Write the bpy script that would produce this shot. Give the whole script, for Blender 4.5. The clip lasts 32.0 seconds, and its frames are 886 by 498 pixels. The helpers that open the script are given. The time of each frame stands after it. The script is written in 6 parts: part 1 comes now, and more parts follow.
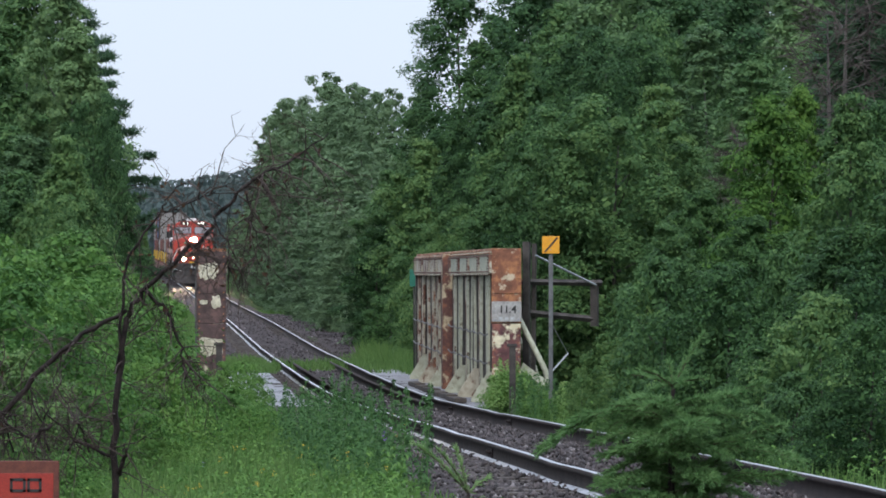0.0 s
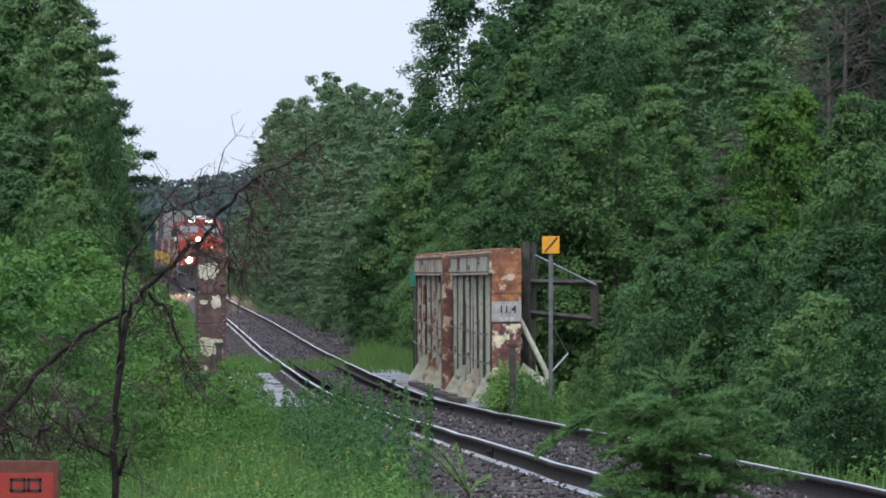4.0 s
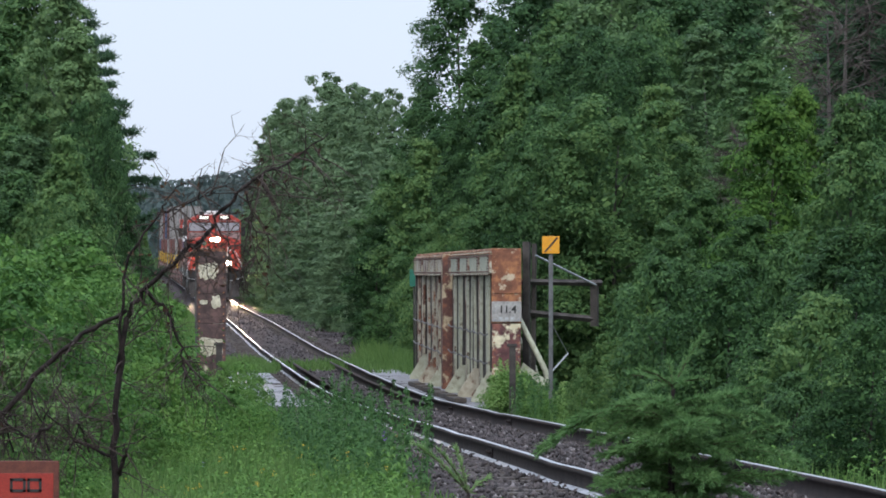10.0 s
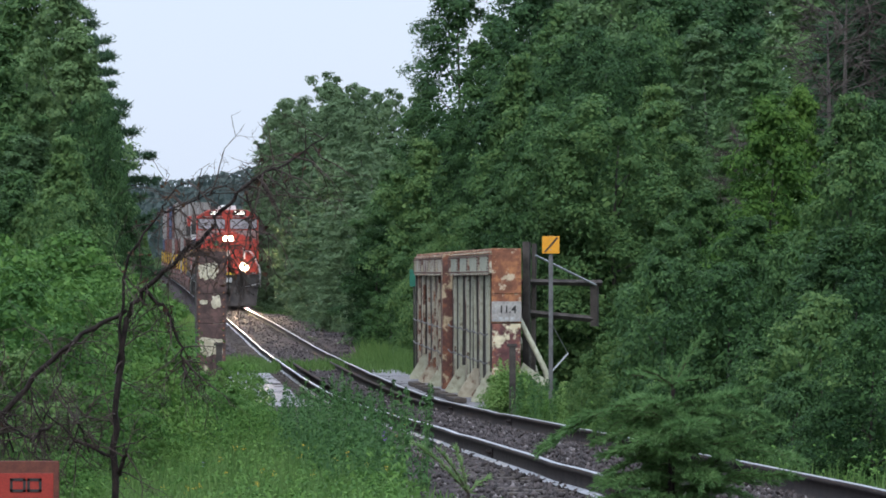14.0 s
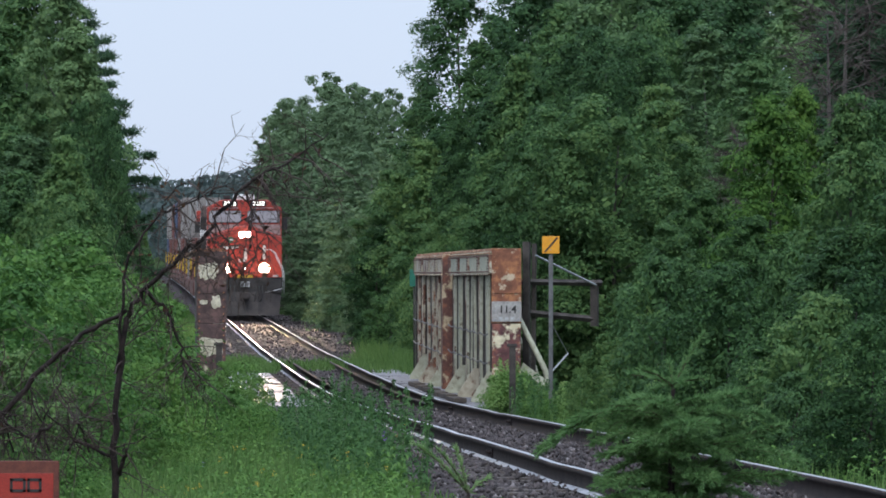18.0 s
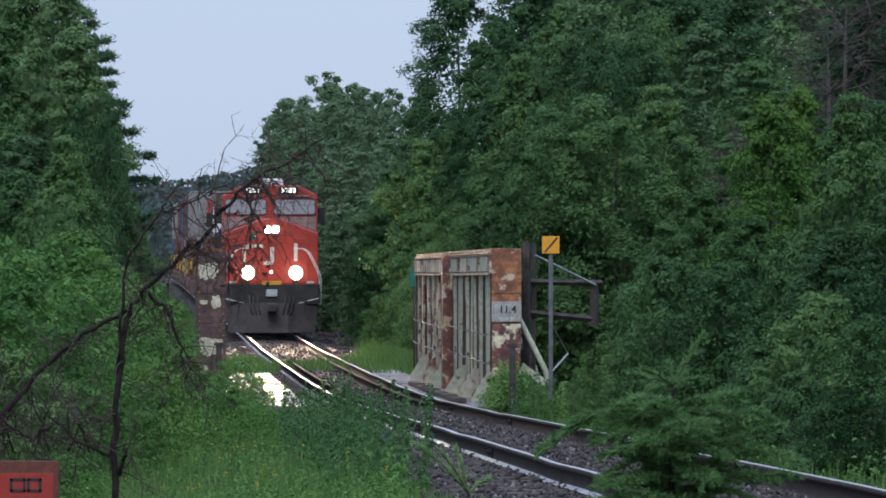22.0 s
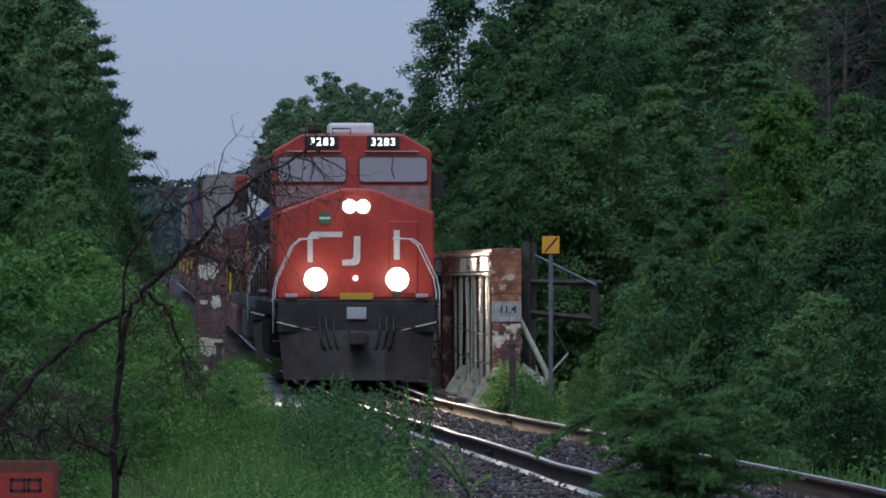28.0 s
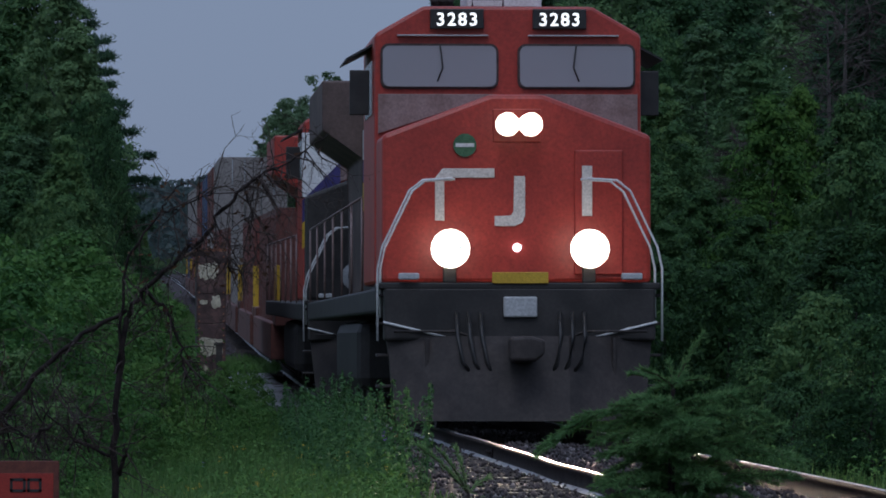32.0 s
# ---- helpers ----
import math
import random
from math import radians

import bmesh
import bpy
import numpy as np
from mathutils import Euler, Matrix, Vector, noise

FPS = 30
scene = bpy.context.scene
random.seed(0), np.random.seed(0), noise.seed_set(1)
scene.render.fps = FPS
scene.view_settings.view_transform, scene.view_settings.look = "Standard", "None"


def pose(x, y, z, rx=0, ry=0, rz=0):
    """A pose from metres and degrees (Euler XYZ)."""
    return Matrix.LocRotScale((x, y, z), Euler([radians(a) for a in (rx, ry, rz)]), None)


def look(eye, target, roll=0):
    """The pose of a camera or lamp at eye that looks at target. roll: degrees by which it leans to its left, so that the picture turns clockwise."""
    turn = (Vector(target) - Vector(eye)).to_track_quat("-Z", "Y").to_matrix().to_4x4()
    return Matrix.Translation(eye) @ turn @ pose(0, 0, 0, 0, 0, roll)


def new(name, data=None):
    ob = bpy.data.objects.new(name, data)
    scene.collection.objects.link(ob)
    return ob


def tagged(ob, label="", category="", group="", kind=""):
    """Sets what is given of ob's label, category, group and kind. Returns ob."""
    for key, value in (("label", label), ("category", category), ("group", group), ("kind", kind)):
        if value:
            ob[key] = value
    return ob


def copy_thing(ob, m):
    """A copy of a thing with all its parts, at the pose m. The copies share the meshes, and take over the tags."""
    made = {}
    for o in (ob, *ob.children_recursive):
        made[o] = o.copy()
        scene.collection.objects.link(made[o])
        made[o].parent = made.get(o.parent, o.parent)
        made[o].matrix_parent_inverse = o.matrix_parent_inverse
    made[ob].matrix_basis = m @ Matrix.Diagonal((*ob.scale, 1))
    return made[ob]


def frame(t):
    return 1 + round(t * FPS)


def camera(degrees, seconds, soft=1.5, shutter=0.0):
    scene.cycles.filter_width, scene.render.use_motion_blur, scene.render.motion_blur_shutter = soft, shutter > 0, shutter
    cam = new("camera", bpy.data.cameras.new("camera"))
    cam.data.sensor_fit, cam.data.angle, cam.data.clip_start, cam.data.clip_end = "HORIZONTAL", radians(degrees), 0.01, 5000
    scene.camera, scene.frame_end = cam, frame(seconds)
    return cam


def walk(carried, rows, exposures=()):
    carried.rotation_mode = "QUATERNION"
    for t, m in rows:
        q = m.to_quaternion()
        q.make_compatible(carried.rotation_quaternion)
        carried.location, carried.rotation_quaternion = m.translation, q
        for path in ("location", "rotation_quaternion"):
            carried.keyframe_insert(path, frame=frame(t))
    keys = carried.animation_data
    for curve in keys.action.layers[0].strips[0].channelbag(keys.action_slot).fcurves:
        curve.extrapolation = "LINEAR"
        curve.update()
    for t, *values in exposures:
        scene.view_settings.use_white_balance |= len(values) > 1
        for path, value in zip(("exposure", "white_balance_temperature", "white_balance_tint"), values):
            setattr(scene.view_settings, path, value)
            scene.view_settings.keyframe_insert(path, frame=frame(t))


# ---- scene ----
# ---------------------------------------------------------------- camera
EYE = (0.0, 0.0, 1.18)
cam = camera(10.0, 32.0, soft=1.75)
VIEW = look(EYE, (0.0, 100.0, 1.18 + 1.384))
walk(cam, [(0.0, VIEW), (32.0, VIEW)],
     [(0, 0.12, 6500, 10), (9, 0.11, 6500, 10), (16, 0.04, 6380, 10), (20, -0.19, 6150, 10), (24, -0.49, 5880, 11), (26, -0.72, 5760, 11), (28, -1.0, 5650, 12),
      (30, -1.42, 5550, 12), (31, -1.54, 5500, 13), (32, -1.62, 5450, 13)])

# ---------------------------------------------------------------- world and sun
world = bpy.data.worlds.new("dusk_sky")
scene.world = world
world.use_nodes = True
wn, wl = world.node_tree.nodes, world.node_tree.links
wn.clear()
sky = wn.new("ShaderNodeTexSky")
sky.sky_type, sky.sun_disc = "NISHITA", False
sky.sun_elevation, sky.sun_rotation = radians(38), radians(200)
sky.air_density, sky.dust_density, sky.ozone_density = 1.0, 2.0, 1.5
veil = wn.new("ShaderNodeMix")
veil.data_type = "RGBA"
veil.inputs[0].default_value = 0.82
veil.inputs[7].default_value = (6.6, 7.5, 9.2, 1)
bg = wn.new("ShaderNodeBackground")
bg.inputs["Strength"].default_value = 0.115
wo = wn.new("ShaderNodeOutputWorld")
wl.new(sky.outputs[0], veil.inputs[6])
# an overcast sky is brightest overhead
coord = wn.new("ShaderNodeTexCoord")
split = wn.new("ShaderNodeSeparateXYZ")
lift = wn.new("ShaderNodeMapRange")
lift.inputs["From Min"].default_value, lift.inputs["From Max"].default_value = 0.08, 1.0
lift.inputs["To Min"].default_value, lift.inputs["To Max"].default_value = 1.0, 2.25
gain = wn.new("ShaderNodeVectorMath")
gain.operation = "SCALE"
wl.new(coord.outputs["Generated"], split.inputs[0])
wl.new(split.outputs["Z"], lift.inputs["Value"])
wl.new(veil.outputs[2], gain.inputs[0])
wl.new(lift.outputs[0], gain.inputs["Scale"])
wl.new(gain.outputs[0], bg.inputs["Color"])
wl.new(bg.outputs[0], wo.inputs["Surface"])

sun_data = bpy.data.lights.new("sun", "SUN")
sun_data.energy, sun_data.angle, sun_data.color = 1.5, radians(20), (1.0, 0.97, 0.92)
sun = new("sun", sun_data)
sun.matrix_world = look((-9, -22, 90), (0, 60, 0))

# ---------------------------------------------------------------- materials


def base_material(name):
    m = bpy.data.materials.new(name)
    m.use_nodes = True
    nt = m.node_tree
    return m, nt, nt.nodes["Principled BSDF"]


def ramp_node(nt, stops):
    r = nt.nodes.new("ShaderNodeValToRGB")
    e = r.color_ramp.elements
    while len(e) < len(stops):
        e.new(0.5)
    for k, (p, c) in enumerate(stops):
        e[k].position, e[k].color = p, (*c, 1)
    return r


def noise_node(nt, scale, detail=5, rough=0.6, coord="Object"):
    tc = nt.nodes.new("ShaderNodeTexCoord")
    n = nt.nodes.new("ShaderNodeTexNoise")
    n.inputs["Scale"].default_value = scale
    n.inputs["Detail"].default_value = detail
    n.inputs["Roughness"].default_value = rough
    nt.links.new(tc.outputs[coord], n.inputs["Vector"])
    return n


def mix_node(nt, a, b, fac, mode="MIX"):
    m = nt.nodes.new("ShaderNodeMix")
    m.data_type, m.blend_type = "RGBA", mode
    for sock, v in ((0, fac), (6, a), (7, b)):
        if isinstance(v, (int, float)):
            m.inputs[sock].default_value = v
        elif isinstance(v, tuple):
            m.inputs[sock].default_value = (*v, 1)
        else:
            nt.links.new(v, m.inputs[sock])
    return m.outputs[2]


def bump(nt, bsdf, height, strength, dist):
    b = nt.nodes.new("ShaderNodeBump")
    b.inputs["Strength"].default_value, b.inputs["Distance"].default_value = strength, dist
    nt.links.new(height, b.inputs["Height"])
    nt.links.new(b.outputs[0], bsdf.inputs["Normal"])


def surface(name, a, b, scale=6.0, rough=0.7, metal=0.0, fine=60.0, strength=0.3, dist=0.01, spec=0.5, bias=(0.35, 0.65)):
    """Two colours mixed by coarse noise, broken up by fine noise, with a fine relief."""
    m, nt, p = base_material(name)
    n1, n2 = noise_node(nt, scale), noise_node(nt, fine)
    r = ramp_node(nt, [(bias[0], a), (bias[1], b)])
    nt.links.new(n1.outputs["Fac"], r.inputs["Fac"])
    g = ramp_node(nt, [(0.3, (0.7, 0.7, 0.7)), (0.7, (1.15, 1.15, 1.15))])
    nt.links.new(n2.outputs["Fac"], g.inputs["Fac"])
    nt.links.new(mix_node(nt, r.outputs[0], g.outputs[0], 1.0, "MULTIPLY"), p.inputs["Base Color"])
    p.inputs["Roughness"].default_value, p.inputs["Metallic"].default_value = rough, metal
    p.inputs["Specular IOR Level"].default_value = spec
    bump(nt, p, n2.outputs["Fac"], strength, dist)
    return m


def foliage(name, dark, mid, light, rough=0.65, world_scale=0.45):
    """Leaves: every leaf has its own tone, clumps drift between tones, every plant a little too."""
    m, nt, p = base_material(name)
    g = nt.nodes.new("ShaderNodeNewGeometry")
    r = ramp_node(nt, [(0.0, dark), (0.5, mid), (1.0, light)])
    n = noise_node(nt, world_scale, 3)
    oi = nt.nodes.new("ShaderNodeObjectInfo")
    a = nt.nodes.new("ShaderNodeMath")
    a.operation, a.inputs[1].default_value = "MULTIPLY", 0.6
    nt.links.new(g.outputs["Random Per Island"], a.inputs[0])
    b = nt.nodes.new("ShaderNodeMath")
    b.operation, b.inputs[1].default_value = "MULTIPLY_ADD", 0.85
    nt.links.new(n.outputs["Fac"], b.inputs[0])
    nt.links.new(a.outputs[0], b.inputs[2])
    c = nt.nodes.new("ShaderNodeMath")
    c.operation, c.inputs[1].default_value = "MULTIPLY_ADD", 0.6
    nt.links.new(oi.outputs["Random"], c.inputs[0])
    nt.links.new(b.outputs[0], c.inputs[2])
    d = nt.nodes.new("ShaderNodeMath")
    d.operation, d.inputs[1].default_value = "SUBTRACT", 0.6
    nt.links.new(c.outputs[0], d.inputs[0])
    nt.links.new(d.outputs[0], r.inputs["Fac"])
    nt.links.new(r.outputs[0], p.inputs["Base Color"])
    p.inputs["Roughness"].default_value = rough
    p.inputs["Specular IOR Level"].default_value = 0.13
    tr = nt.nodes.new("ShaderNodeBsdfTranslucent")
    nt.links.new(r.outputs[0], tr.inputs["Color"])
    ms = nt.nodes.new("ShaderNodeMixShader")
    ms.inputs[0].default_value = 0.33
    nt.links.new(p.outputs[0], ms.inputs[1])
    nt.links.new(tr.outputs[0], ms.inputs[2])
    nt.links.new(ms.outputs[0], nt.nodes["Material Output"].inputs["Surface"])
    return m


def glow(name, colour, strength):
    m, nt, p = base_material(name)
    p.inputs["Base Color"].default_value = (*colour, 1)
    p.inputs["Emission Color"].default_value = (*colour, 1)
    p.inputs["Emission Strength"].default_value = strength
    return m


M_LEAF = foliage("birch_leaves", (0.032, 0.076, 0.031), (0.08, 0.16, 0.056), (0.16, 0.25, 0.08))
M_LEAF_FRONT = foliage("alder_front_leaves", (0.02, 0.054, 0.021), (0.058, 0.126, 0.041), (0.132, 0.215, 0.063))
M_LEAF_YELLOW = foliage("young_alder_leaves", (0.032, 0.085, 0.018), (0.092, 0.185, 0.038), (0.175, 0.285, 0.064))
# birch leaves lightened to hold the haze farther back
M_LEAF_PALE = foliage("haze_pale_birch_leaves", (0.055, 0.105, 0.05), (0.115, 0.2, 0.082), (0.18, 0.275, 0.11))
# paler leaves for far trees and bushes, with the haze in their colour
M_LEAF_FAR = foliage("haze_pale_far_leaves", (0.075, 0.125, 0.066), (0.115, 0.185, 0.093), (0.165, 0.245, 0.125))
M_LEAF_DARK = foliage("alder_leaves", (0.03, 0.072, 0.032), (0.07, 0.145, 0.056), (0.13, 0.22, 0.08))
M_BUSH = foliage("willow_leaves", (0.044, 0.112, 0.029), (0.102, 0.212, 0.05), (0.178, 0.3, 0.078))
M_SPRUCE = foliage("spruce_needles", (0.03, 0.065, 0.038), (0.055, 0.11, 0.058), (0.085, 0.15, 0.072))
M_YOUNG = foliage("young_spruce_needles", (0.075, 0.165, 0.06), (0.145, 0.26, 0.095), (0.225, 0.34, 0.135), world_scale=3.0)
M_GRASS = foliage("grass_blades", (0.056, 0.118, 0.032), (0.1, 0.186, 0.053), (0.152, 0.248, 0.08), world_scale=0.6)
M_WEED = foliage("weed_leaves", (0.038, 0.092, 0.034), (0.072, 0.155, 0.052), (0.115, 0.215, 0.07), world_scale=1.0)
M_SPRIG = foliage("sprig_leaves", (0.06, 0.13, 0.035), (0.125, 0.235, 0.06), (0.22, 0.33, 0.11), world_scale=1.5)
M_DEAD = foliage("dead_needles", (0.06, 0.05, 0.044), (0.10, 0.083, 0.074), (0.16, 0.14, 0.13))
# distance haze put into the leaf colour: lighter and bluer
M_FARWOOD = foliage("haze_blue_distant_leaves", (0.062, 0.09, 0.09), (0.09, 0.122, 0.116), (0.115, 0.148, 0.138), world_scale=0.08)
M_YELLOWFLOWER = surface("yellow_petals", (0.5, 0.36, 0.02), (0.6, 0.45, 0.05), 40)
M_PURPLEFLOWER = surface("lupine_petals", (0.12, 0.06, 0.3), (0.2, 0.1, 0.36), 40)
M_BARK = surface("grey_bark", (0.03, 0.026, 0.022), (0.075, 0.066, 0.058), 5, 0.9, fine=40, strength=0.6)
M_BARK_DARK = surface("dark_wet_bark", (0.010, 0.007, 0.007), (0.032, 0.023, 0.021), 18, 0.8, spec=0.2, fine=120, strength=0.6)
M_BARK_BIRCH = surface("birch_bark", (0.16, 0.15, 0.14), (0.06, 0.055, 0.05), 6, 0.8, bias=(0.5, 0.68))
M_GROUND = surface("mossy_soil", (0.03, 0.055, 0.018), (0.055, 0.08, 0.028), 1.2, 0.95, spec=0.05, fine=14, strength=0.8, dist=0.05)
M_BALLAST_BED = surface("ballast_bed", (0.036, 0.03, 0.031), (0.098, 0.083, 0.085), 5.0, 0.9, spec=0.08, fine=24, strength=1.0, dist=0.05)
M_RAIL_SIDE = surface("rusty_rail_steel", (0.017, 0.013, 0.0125), (0.038, 0.027, 0.024), 4, 0.8, 0.0, spec=0.15, fine=70)
M_RAIL_TOP = surface("polished_rail_head", (0.40, 0.40, 0.42), (0.56, 0.56, 0.58), 2, 0.32, 0.95, fine=30, strength=0.05, dist=0.001)
M_RAIL_FOOT = surface("sky_glint_rail_foot", (0.22, 0.22, 0.23), (0.5, 0.5, 0.53), 6, 0.4, 0.6, fine=30, strength=0.1)
M_TIE = surface("creosoted_timber", (0.03, 0.024, 0.02), (0.075, 0.06, 0.05), 3, 0.9, fine=60)
M_CONCRETE = surface("weathered_concrete", (0.13, 0.13, 0.14), (0.27, 0.27, 0.29), 2.4, 0.85, fine=40)
M_POST = surface("dull_grey_post_paint", (0.10, 0.105, 0.11), (0.17, 0.175, 0.18), 8, 0.6, 0.3, fine=60, strength=0.1)
M_PLATE = surface("weathered_pale_sign_plate", (0.26, 0.25, 0.24), (0.42, 0.41, 0.39), 9, 0.7, fine=50)
M_WET_CONCRETE = surface("wet_pale_concrete", (0.1, 0.1, 0.108), (0.2, 0.2, 0.215), 2.4, 0.42, fine=40, strength=0.4)
M_TIMBER = surface("grey_weathered_timber", (0.025, 0.022, 0.02), (0.075, 0.066, 0.06), 4, 0.9, fine=50)
M_GALV = surface("galvanized_steel", (0.26, 0.28, 0.29), (0.38, 0.4, 0.41), 8, 0.45, 0.6, fine=60, strength=0.1)
M_YELLOW = surface("orange_yellow_sign_paint", (0.72, 0.31, 0.015), (0.80, 0.37, 0.02), 8, 0.45, fine=80, strength=0.05)
M_BLACK = surface("black_paint", (0.012, 0.012, 0.013), (0.028, 0.027, 0.027), 5, 0.5, fine=60, strength=0.1)
M_GREEN_SIGN = surface("green_sign_paint", (0.01, 0.12, 0.075), (0.015, 0.16, 0.1), 8, 0.5)


def peeling_paint(name, paint, rust_a, rust_b, amount, scale=2.3):
    """Old paint that has flaked off in patches down to rust."""
    m, nt, p = base_material(name)
    n1, n2, n3 = noise_node(nt, scale, 8, 0.65), noise_node(nt, 9, 6), noise_node(nt, 55, 4)
    n4 = noise_node(nt, 4.5, 7, 0.7)
    r = ramp_node(nt, [(0.36, tuple(v * 0.55 for v in rust_a)), (0.5, rust_a), (0.62, rust_b)])
    nt.links.new(n4.outputs["Fac"], r.inputs["Fac"])
    mask = ramp_node(nt, [(amount - 0.02, (0, 0, 0)), (amount + 0.03, (1, 1, 1))])
    nt.links.new(n1.outputs["Fac"], mask.inputs["Fac"])
    dirt = ramp_node(nt, [(0.3, (0.65, 0.62, 0.58)), (0.7, (1.1, 1.1, 1.1))])
    nt.links.new(n2.outputs["Fac"], dirt.inputs["Fac"])
    painted = mix_node(nt, dirt.outputs[0], paint, 1.0, "MULTIPLY")
    nt.links.new(mix_node(nt, r.outputs[0], painted, mask.outputs[0]), p.inputs["Base Color"])
    p.inputs["Roughness"].default_value = 0.72
    bump(nt, p, n3.outputs["Fac"], 0.4, 0.01)
    return m


M_RUST = peeling_paint("orange_rusted_plate", (0.60, 0.50, 0.36), (0.22, 0.085, 0.045), (0.40, 0.17, 0.07), 0.58, 3.4)
M_RUST_WHITE = peeling_paint("half_flaked_cream_plate", (0.68, 0.63, 0.45), (0.12, 0.045, 0.045), (0.24, 0.09, 0.065), 0.52, 3.2)
M_RUST_DARK = peeling_paint("brown_rusted_plate_with_cream_flakes", (0.62, 0.58, 0.42), (0.085, 0.05, 0.047), (0.15, 0.085, 0.074), 0.60, 1.7)
M_SPLICE = peeling_paint("brown_rust_with_cream_streaks", (0.5, 0.42, 0.28), (0.12, 0.05, 0.04), (0.24, 0.1, 0.055), 0.57, 2.6)
M_PALE = peeling_paint("pale_green_grey_paint", (0.44, 0.46, 0.36), (0.12, 0.08, 0.055), (0.22, 0.15, 0.1), 0.385, 3.5)
M_PALE_RUSTY = peeling_paint("flaking_pale_paint", (0.46, 0.43, 0.34), (0.14, 0.06, 0.04), (0.30, 0.13, 0.07), 0.47, 3.0)
M_LOCO_RED = surface("orange_red_loco_paint", (0.33, 0.034, 0.022), (0.42, 0.048, 0.03), 1.5, 0.42, fine=30, strength=0.03)
M_LOCO_BLACK = surface("sooty_black_loco_paint", (0.012, 0.011, 0.011), (0.035, 0.031, 0.03), 2.5, 0.6, fine=30, strength=0.1)
M_PLOW = surface("dusty_dark_steel", (0.02, 0.0165, 0.016), (0.052, 0.041, 0.038), 2.2, 0.7, fine=25, strength=0.2)
M_WHITE = surface("white_paint", (0.66, 0.66, 0.66), (0.78, 0.78, 0.78), 3, 0.5, fine=40, strength=0.05)
M_GREYPAINT = surface("light_grey_paint", (0.36, 0.37, 0.38), (0.48, 0.49, 0.5), 3, 0.6, fine=40, strength=0.05)
M_LOGO = surface("off_white_lettering_paint", (0.6, 0.56, 0.52), (0.7, 0.66, 0.62), 5, 0.5, fine=40, strength=0.03)
M_SOOTGREY = surface("soot_streaked_brown_paint", (0.05, 0.032, 0.028), (0.13, 0.085, 0.072), 1.2, 0.6, fine=20)
M_TWIG = surface("young_twig_bark", (0.05, 0.055, 0.028), (0.09, 0.085, 0.045), 20, 0.8)
M_BLUE = surface("deep_blue_paint", (0.03, 0.025, 0.12), (0.05, 0.04, 0.17), 3, 0.5)
M_YELLOW_PAINT = surface("yellow_paint", (0.5, 0.32, 0.02), (0.62, 0.4, 0.03), 3, 0.5)
M_EMBLEM = surface("green_emblem", (0.04, 0.11, 0.05), (0.07, 0.16, 0.08), 30, 0.5)
M_SIGN_RED = surface("faded_red_sign_paint", (0.27, 0.02, 0.013), (0.35, 0.032, 0.019), 12, 0.5, fine=120, strength=0.05)
M_SIGN_EDGE = surface("rusty_sign_edge", (0.09, 0.022, 0.015), (0.15, 0.042, 0.025), 25, 0.7, fine=150)
M_HEADLAMP = glow("lit_headlamp", (1.0, 0.70, 0.42), 60000.0)
M_NUMBER = glow("lit_number", (1.0, 0.97, 0.85), 4.0)
M_PILOT_LAMP = glow("lit_small_lamp", (1.0, 0.93, 0.9), 9.0)


def glass_material():
    m, nt, p = base_material("cab_glass_sky_grey")
    # grey base colour stands for reflected sky and haze on the panes
    p.inputs["Base Color"].default_value = (0.26, 0.25, 0.27, 1)
    p.inputs["Roughness"].default_value = 0.12
    p.inputs["Specular IOR Level"].default_value = 0.9
    return m


M_GLASS = glass_material()
# pinkish grey: sky sheen below the windscreens, plain paint on the handrails
M_SHEEN_GREY = surface("sky_sheen_and_rail_grey", (0.20, 0.13, 0.12), (0.30, 0.22, 0.21), 3, 0.5, fine=40, strength=0.05)
M_GLARE_RING = glow("lamp_glare_glow", (1.0, 0.80, 0.55), 22.0)
M_GASKET = surface("perished_rubber_gasket", (0.045, 0.03, 0.03), (0.085, 0.06, 0.058), 8, 0.8, fine=60)
# web plate coloured dark for the shade between the stiffeners
M_DARKWEB = surface("shade_dark_web_plate", (0.03, 0.026, 0.022), (0.085, 0.07, 0.055), 3, 0.85, fine=30)


def stone_material():
    m, nt, p = base_material("crushed_ballast_stone")
    g = nt.nodes.new("ShaderNodeNewGeometry")
    r = ramp_node(nt, [(0.0, (0.014, 0.011, 0.011)), (0.6, (0.046, 0.037, 0.037)), (0.93, (0.085, 0.07, 0.07)), (1.0, (0.24, 0.22, 0.22))])
    nt.links.new(g.outputs["Random Per Island"], r.inputs["Fac"])
    nt.links.new(r.outputs[0], p.inputs["Base Color"])
    p.inputs["Roughness"].default_value = 0.85
    n = noise_node(nt, 40)
    bump(nt, p, n.outputs["Fac"], 0.5, 0.01)
    return m


M_STONE = stone_material()


def container_paint(name, a):
    return surface(name, tuple(v * 0.75 for v in a), tuple(v * 1.1 for v in a), 0.9, 0.65, fine=12, strength=0.1)


# ---------------------------------------------------------------- line of the track
# distance from the camera, middle of the track to the side, height of the rail head
TRACK = np.array([
    (-20, 6.0, 0.15), (10, 3.75, 0.13), (20, 3.05, 0.10), (33, 2.17, 0.06), (43, 1.50, 0.03), (54.3, 0.794, 0.0), (63.9, 0.215, -0.05),
    (73.3, -0.375, -0.085), (82.8, -0.98, -0.09), (92.7, -1.60, -0.02), (105, -2.33, 0.09), (134, -4.02, 0.38), (187, -7.1, 1.1),
    (250, -10.8, 1.85), (370, -18.25, 3.7), (600, -33.0, 7.2), (900, -52.0, 11.0), (1500, -90.0, 18.0)])


